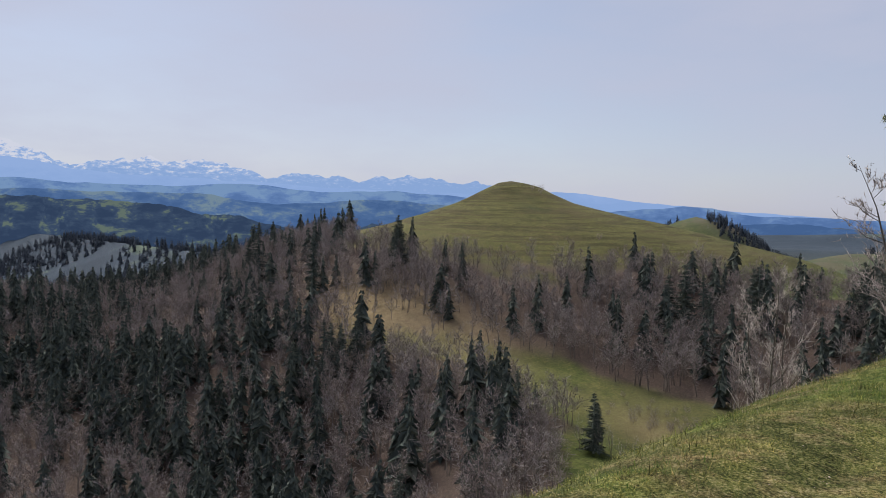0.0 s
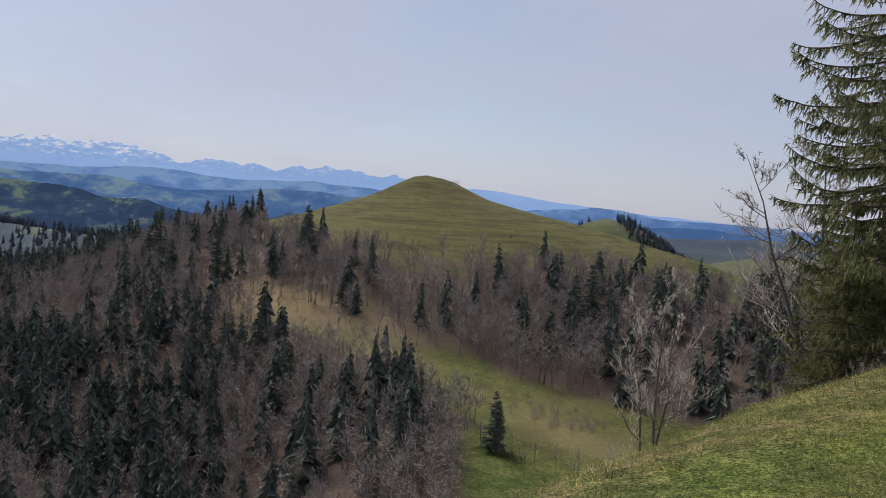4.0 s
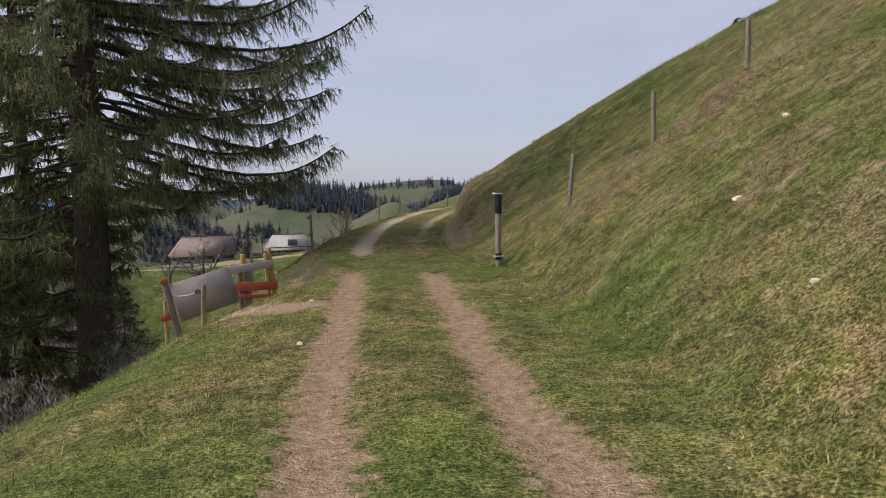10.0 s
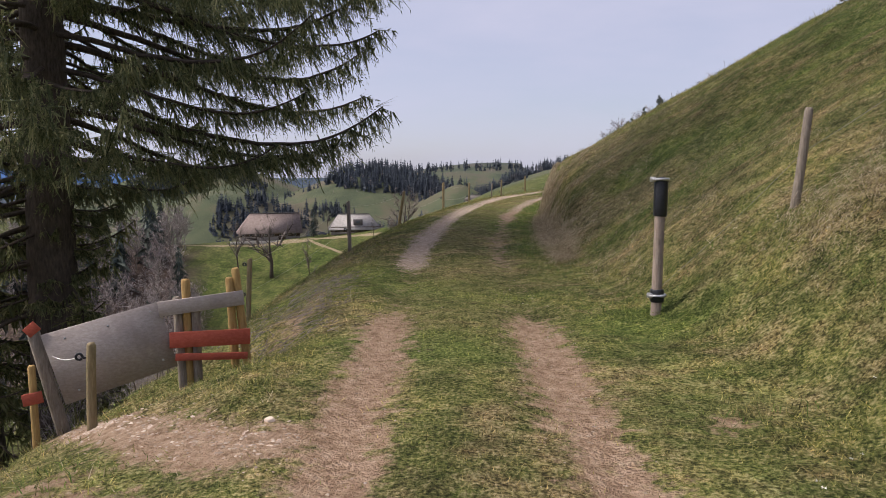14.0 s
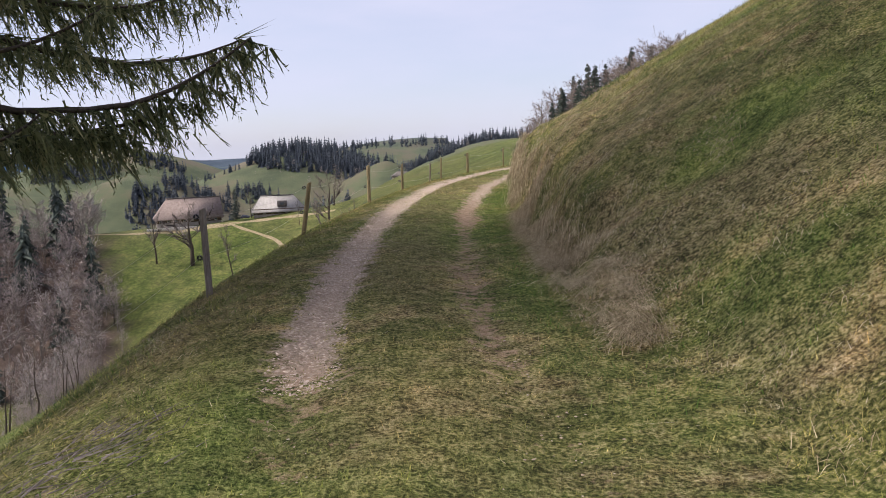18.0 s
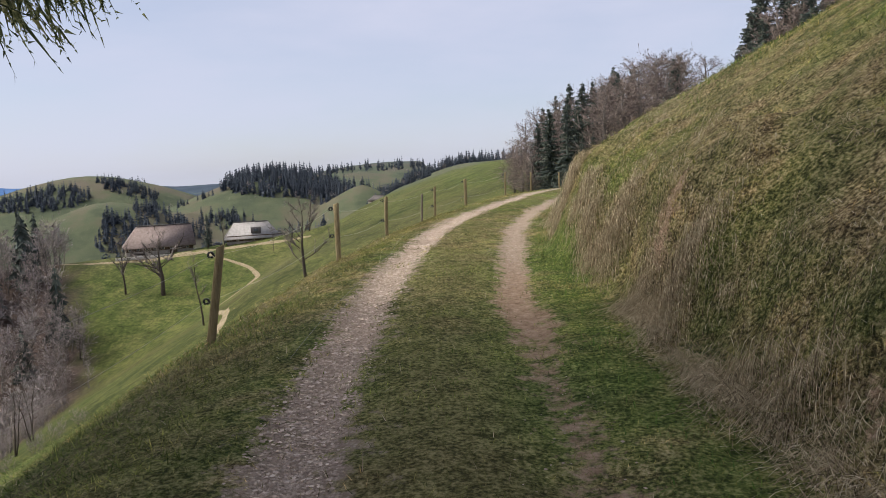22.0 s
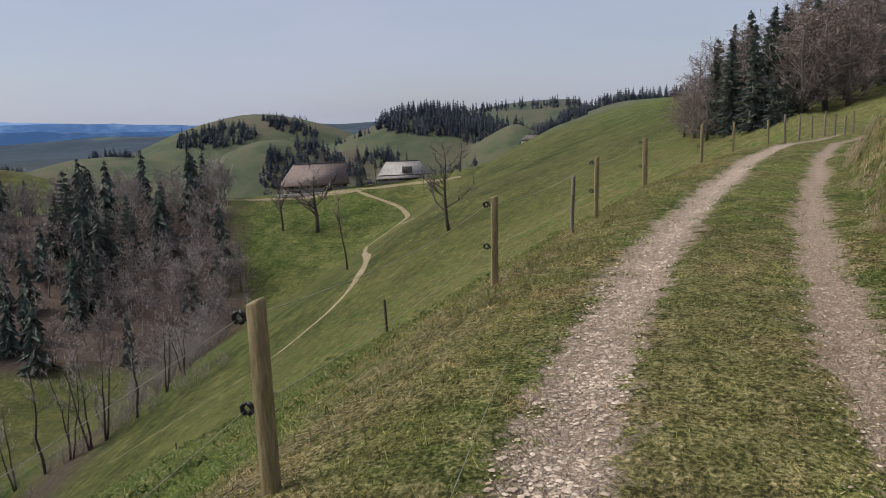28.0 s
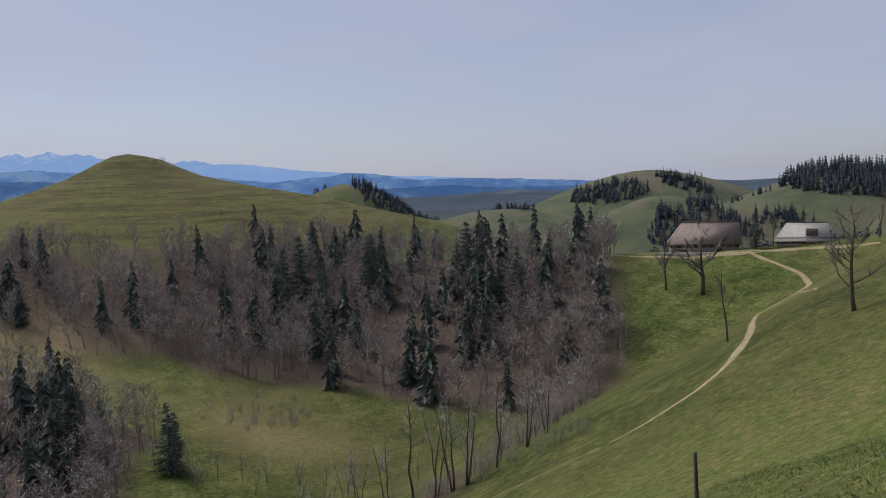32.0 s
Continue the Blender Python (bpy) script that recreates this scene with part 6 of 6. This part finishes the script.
def tufts(name, label, count, strands, place, length, mat, width=.003, heap=.1, comb_spread=.75, mound=0):
    """Clumps of long dead grass, each combed its own way, that hang downhill."""
    u, y = place(count)
    x = u + track_x(y)
    e = .12
    gx = (height(x + e, y) - height(x - e, y)) / (2 * e)
    own = [np.repeat(v, strands) for v in (x, y, gx, rng.normal(0, comb_spread, count), rng.uniform(.55, 1.3, count), rng.uniform(.6, 1.5, count))]
    x, y, gx, comb, tall, wide = own
    n = len(x)
    ox, oy = rng.normal(0, 1, n), rng.normal(0, 1, n)
    x, y = x + ox * heap * wide, y + oy * heap * 1.3 * wide
    z = height(x, y) + mound * wide * np.exp(-.5 * (ox ** 2 + oy ** 2)) * rng.uniform(.3, 1, n)
    ln = length * tall * rng.uniform(.35, 1.2, n)
    az = np.where(gx > 0, math.pi, 0) + comb + rng.normal(0, .5, n) - (.75 * oy if mound else 0)
    steep = step(.5, 1.3, np.abs(gx))
    flat = np.c_[np.cos(az), np.sin(az)]
    d0 = np.c_[flat * rng.uniform(.2, .75, (n, 1)), rng.uniform(.2, .65, n)]
    d1 = np.c_[flat * rng.uniform(.25, .8, (n, 1)) * (1 - .78 * steep)[:, None], -rng.uniform(.1, .5, n) - .75 * steep * rng.uniform(.5, 1.1, n)]
    root = np.c_[x, y, z - .012]
    p1 = root + d0 * (ln * .42)[:, None]
    p2 = p1 + (d0 * .3 + d1 * .7) * (ln * .35)[:, None]
    p3 = p2 + d1 * (ln * .42)[:, None]
    p3[:, 2] = np.maximum(p3[:, 2], height(p3[:, 0], p3[:, 1]) + .004)
    p2[:, 2] = np.maximum(p2[:, 2], height(p2[:, 0], p2[:, 1]) + .012)
    w = width * rng.uniform(.5, 1.4, n)
    a = rng.uniform(0, math.tau, n)
    s = np.c_[np.cos(a), np.sin(a), .2 * np.ones(n)] * w[:, None]
    v = np.stack([root - s, root + s, p1, p2 - s * .8, p2 + s * .8, p3], 1).reshape(-1, 3)
    i = np.arange(n)[:, None] * 6
    f = np.concatenate([i + np.array([t]) for t in ((0, 1, 2), (2, 3, 4), (3, 4, 5))])
    tagged(part(name, tri_mesh(name, v, f), mat), label, "grass", kind="stuff")


def bank_place(n):
    y = np.where(rng.random(n) < .86, rng.uniform(17.5, 31, n), rng.uniform(31, 50, n))
    u = 1.6 - .3 * step(28, 33, y) + (.5 - .16 * step(22, 27, y)) * rng.random(n) * (.75 + .35 * wave(y, 0 * y, .7, 4))
    bare = wave(y, u * 1.5, .5, 6) < -.15
    return np.where(bare, u + .12, u), np.where(bare, y + .85, y)


tufts("bank_tufts", "long dead grass hanging over the cut bank", 340, 120, lambda n: bank_place(n), .28, STRAW, .0031, .07, .55, .15)
tufts("slope_tufts", "tufts of dead grass on the bank", 250, 30, lambda n: (rng.uniform(2.2, 9.5, n), rng.uniform(-6, 44, n)), .15, STRAW, .0025)
tufts("upper_bank_tufts", "matted dead grass above the cut bank", 240, 44, lambda n: (1.9 + np.abs(rng.normal(0, .9, n)), rng.uniform(14.5, 33, n)), .2, STRAW, .0027, .1, .7, .05)
tufts("verge_tufts", "dead grass along the fence", 330, 26, lambda n: (rng.normal(-2.25, .4, n), rng.uniform(13, 50, n)), .17, STRAW, .0026)
tufts("thatch_tufts", "matted dead grass on the ledge before the bank fence", 210, 62, lambda n: (rng.uniform(2.9, 10.5, n), rng.normal(12.55, .38, n)), .22, STRAW, .003, .11, .8, .1)
tufts("low_bank_tufts", "matted brown grass tufts on the bank beside the post", 330, 34, lambda n: (2.5 + np.abs(rng.normal(0, 3.2, n)), rng.uniform(-2, 13, n)), .13, STRAW, .003, .1, .9, .03)
tufts("bank_clumps", "dense green grass clumps on the bank", 420, 38, lambda n: (1.7 + np.abs(rng.normal(0, 3, n)), rng.uniform(-4, 14, n)), .12, GRASS, .005, .09, 1.2, .05)
tufts("verge_clumps", "dense green grass clumps along the gravel track", 300, 44, lambda n: (rng.normal(-2.4, .75, n), rng.uniform(20, 48, n)), .12, GRASS, .0045, .1, 1.2, .04)
tufts("meadow_clumps", "dense grass clumps on the steep meadow", 2400, 18, lambda n: (-3.2 - 42 * rng.random(n) ** 1.3, rng.uniform(33, 95, n)), .24, MEADOW, .017, .17, 1.2, .09)
tufts("meadow_tufts", "dead grass tufts on the meadow below the fence", 260, 22, lambda n: (rng.uniform(-14, -3, n), rng.uniform(20, 60, n)), .17, STRAW, .0035)


def pebbles(name, label, n, place, size):
    u, y, keep = place(n)
    u, y = u[keep], y[keep]
    x = u + track_x(y)
    n = len(x)
    s = size * np.exp(np.clip(rng.normal(0, .4, n), -1, .8))
    c = np.c_[x, y, height(x, y) + s * .15]
    ring = np.arange(6) * math.tau / 6
    corners = np.concatenate([np.c_[np.cos(ring), np.sin(ring), 0 * ring], [(.12, .1, .5)]])
    a = rng.uniform(0, math.tau, n)
    ca, sa = np.cos(a)[:, None], np.sin(a)[:, None]
    k = corners[None] * rng.uniform(.6, 1.2, (n, 7, 1)) * s[:, None, None]
    v = np.stack([k[..., 0] * ca - k[..., 1] * sa, k[..., 0] * sa + k[..., 1] * ca, k[..., 2]], -1) + c[:, None]
    i = np.arange(n)[:, None] * 7
    f = np.concatenate([i + np.array([(q, (q + 1) % 6, 6)]) for q in range(6)])
    tagged(part(name, tri_mesh(name, v.reshape(-1, 3), f), STONES), label, "gravel", kind="stuff")


def left_rut(n):
    u, y = rng.normal(-.73, .15, n), rng.uniform(16.8, 58, n)
    return u, y, (rng.random(n) < (1 - .7 * step(34, 58, y))) & (np.abs(u + .73) < .27)


def right_rut(n):
    u, y = rng.normal(.73, .13, n), rng.uniform(26.5, 52, n)
    return u, y, rng.random(n) < (1 - .6 * step(34, 52, y)) * step(26, 30, y)


def both_ruts(n):
    u, y = rng.choice([-.73, .73], n) + rng.normal(0, .17, n), rng.uniform(-14, 46, n)
    return u, y, rng.random(n) < .9


pebbles("rut_gravel", "pale crushed limestone in the wheel rut", 30000, left_rut, .0085)
pebbles("right_rut_gravel", "crushed limestone trodden into the second rut", 9000, right_rut, .0068)
pebbles("loose_stones", "loose small stones in the earth ruts", 4000, both_ruts, .0065)
pebbles("footpath_stones", "stones on the footpath beside the barrier", 700, lambda n: (lambda u: (u, np.interp(-u, (.8, 1.3, 1.9, 2.6, 3.3, 3.7), (9.35, 9.2, 9.55, 10.25, 11.1, 11.55)) + rng.normal(0, .2, n), np.ones(n, bool)))(rng.uniform(-3.6, -1.0, n)), .009)

DAISY = plain_mat("daisy_white", (.6, .58, .5), (.78, .76, .7), 60, .8)
du, dy = np.abs(rng.normal(0, 1.7, 70)) + 1.5, rng.uniform(-3, 10, 70)
flowers = Geo()
dx = du + track_x(dy)
dz = height(dx, dy) + rng.uniform(.02, .05, 70)
for k in range(3):
    a = rng.uniform(0, math.tau, 70)
    flowers.flakes(np.c_[dx, dy, dz], np.c_[dx + .012 * np.cos(a), dy + .012 * np.sin(a), dz + .005], .014, rng, 0)
tagged(part("daisies", flowers, DAISY), "small white daisies dotted in the bank grass", "flowers", kind="stuff")

# dead sticks on the verge under the spruce
n = 420
su, sy = rng.normal(-1.9, .3, n), rng.uniform(12.2, 16.5, n)
sx = su + track_x(sy)
sa, sl = rng.normal(.9, .7, n), rng.uniform(.08, .4, n)
tip_x, tip_y = sx + np.cos(sa) * sl, sy + np.sin(sa) * sl
sticks = Geo()
lift = rng.uniform(.005, .06, n)
sticks.spikes(np.c_[sx, sy, height(sx, sy) + .012], np.c_[tip_x, tip_y, height(tip_x, tip_y) + lift], rng.uniform(.0025, .006, n))
tagged(part("dead_sticks", sticks, BROWN_TWIGS), "dead brown sticks lying on the verge under the spruce", "sticks", kind="stuff")


def stone(x, y, s, seed):
    bm = bmesh.new()
    bmesh.ops.create_icosphere(bm, subdivisions=2, radius=s)
    for v in bm.verts:
        v.co *= 1 + .35 * noise.noise(v.co / s * 1.3 + Vector((seed * 7, 0, 0)))
        v.co.z *= .6
    me = bpy.data.meshes.new("stone")
    bm.to_mesh(me)
    bm.free()
    me.materials.append(STONES)
    ob = new("stone", me)
    ob.location = (x, y, height_at(x, y) + s * .15)
    tagged(ob, "pale rough limestone lying in the grass", "stone", "stones on the bank")


for k, (u, y, s) in enumerate(((3.6, 3.5, .05), (3.9, 7.5, .06), (2.6, 1.0, .045), (2.9, 2.2, .05), (3.3, 1.6, .04), (5.2, 9.0, .06), (2.3, .2, .05), (-1.25, 9.6, .035), (-1.1, 6.5, .04), (4.5, 5.0, .05), (3.0, 4.4, .04))):
    stone(u + float(track_x(y)), y, s, k)
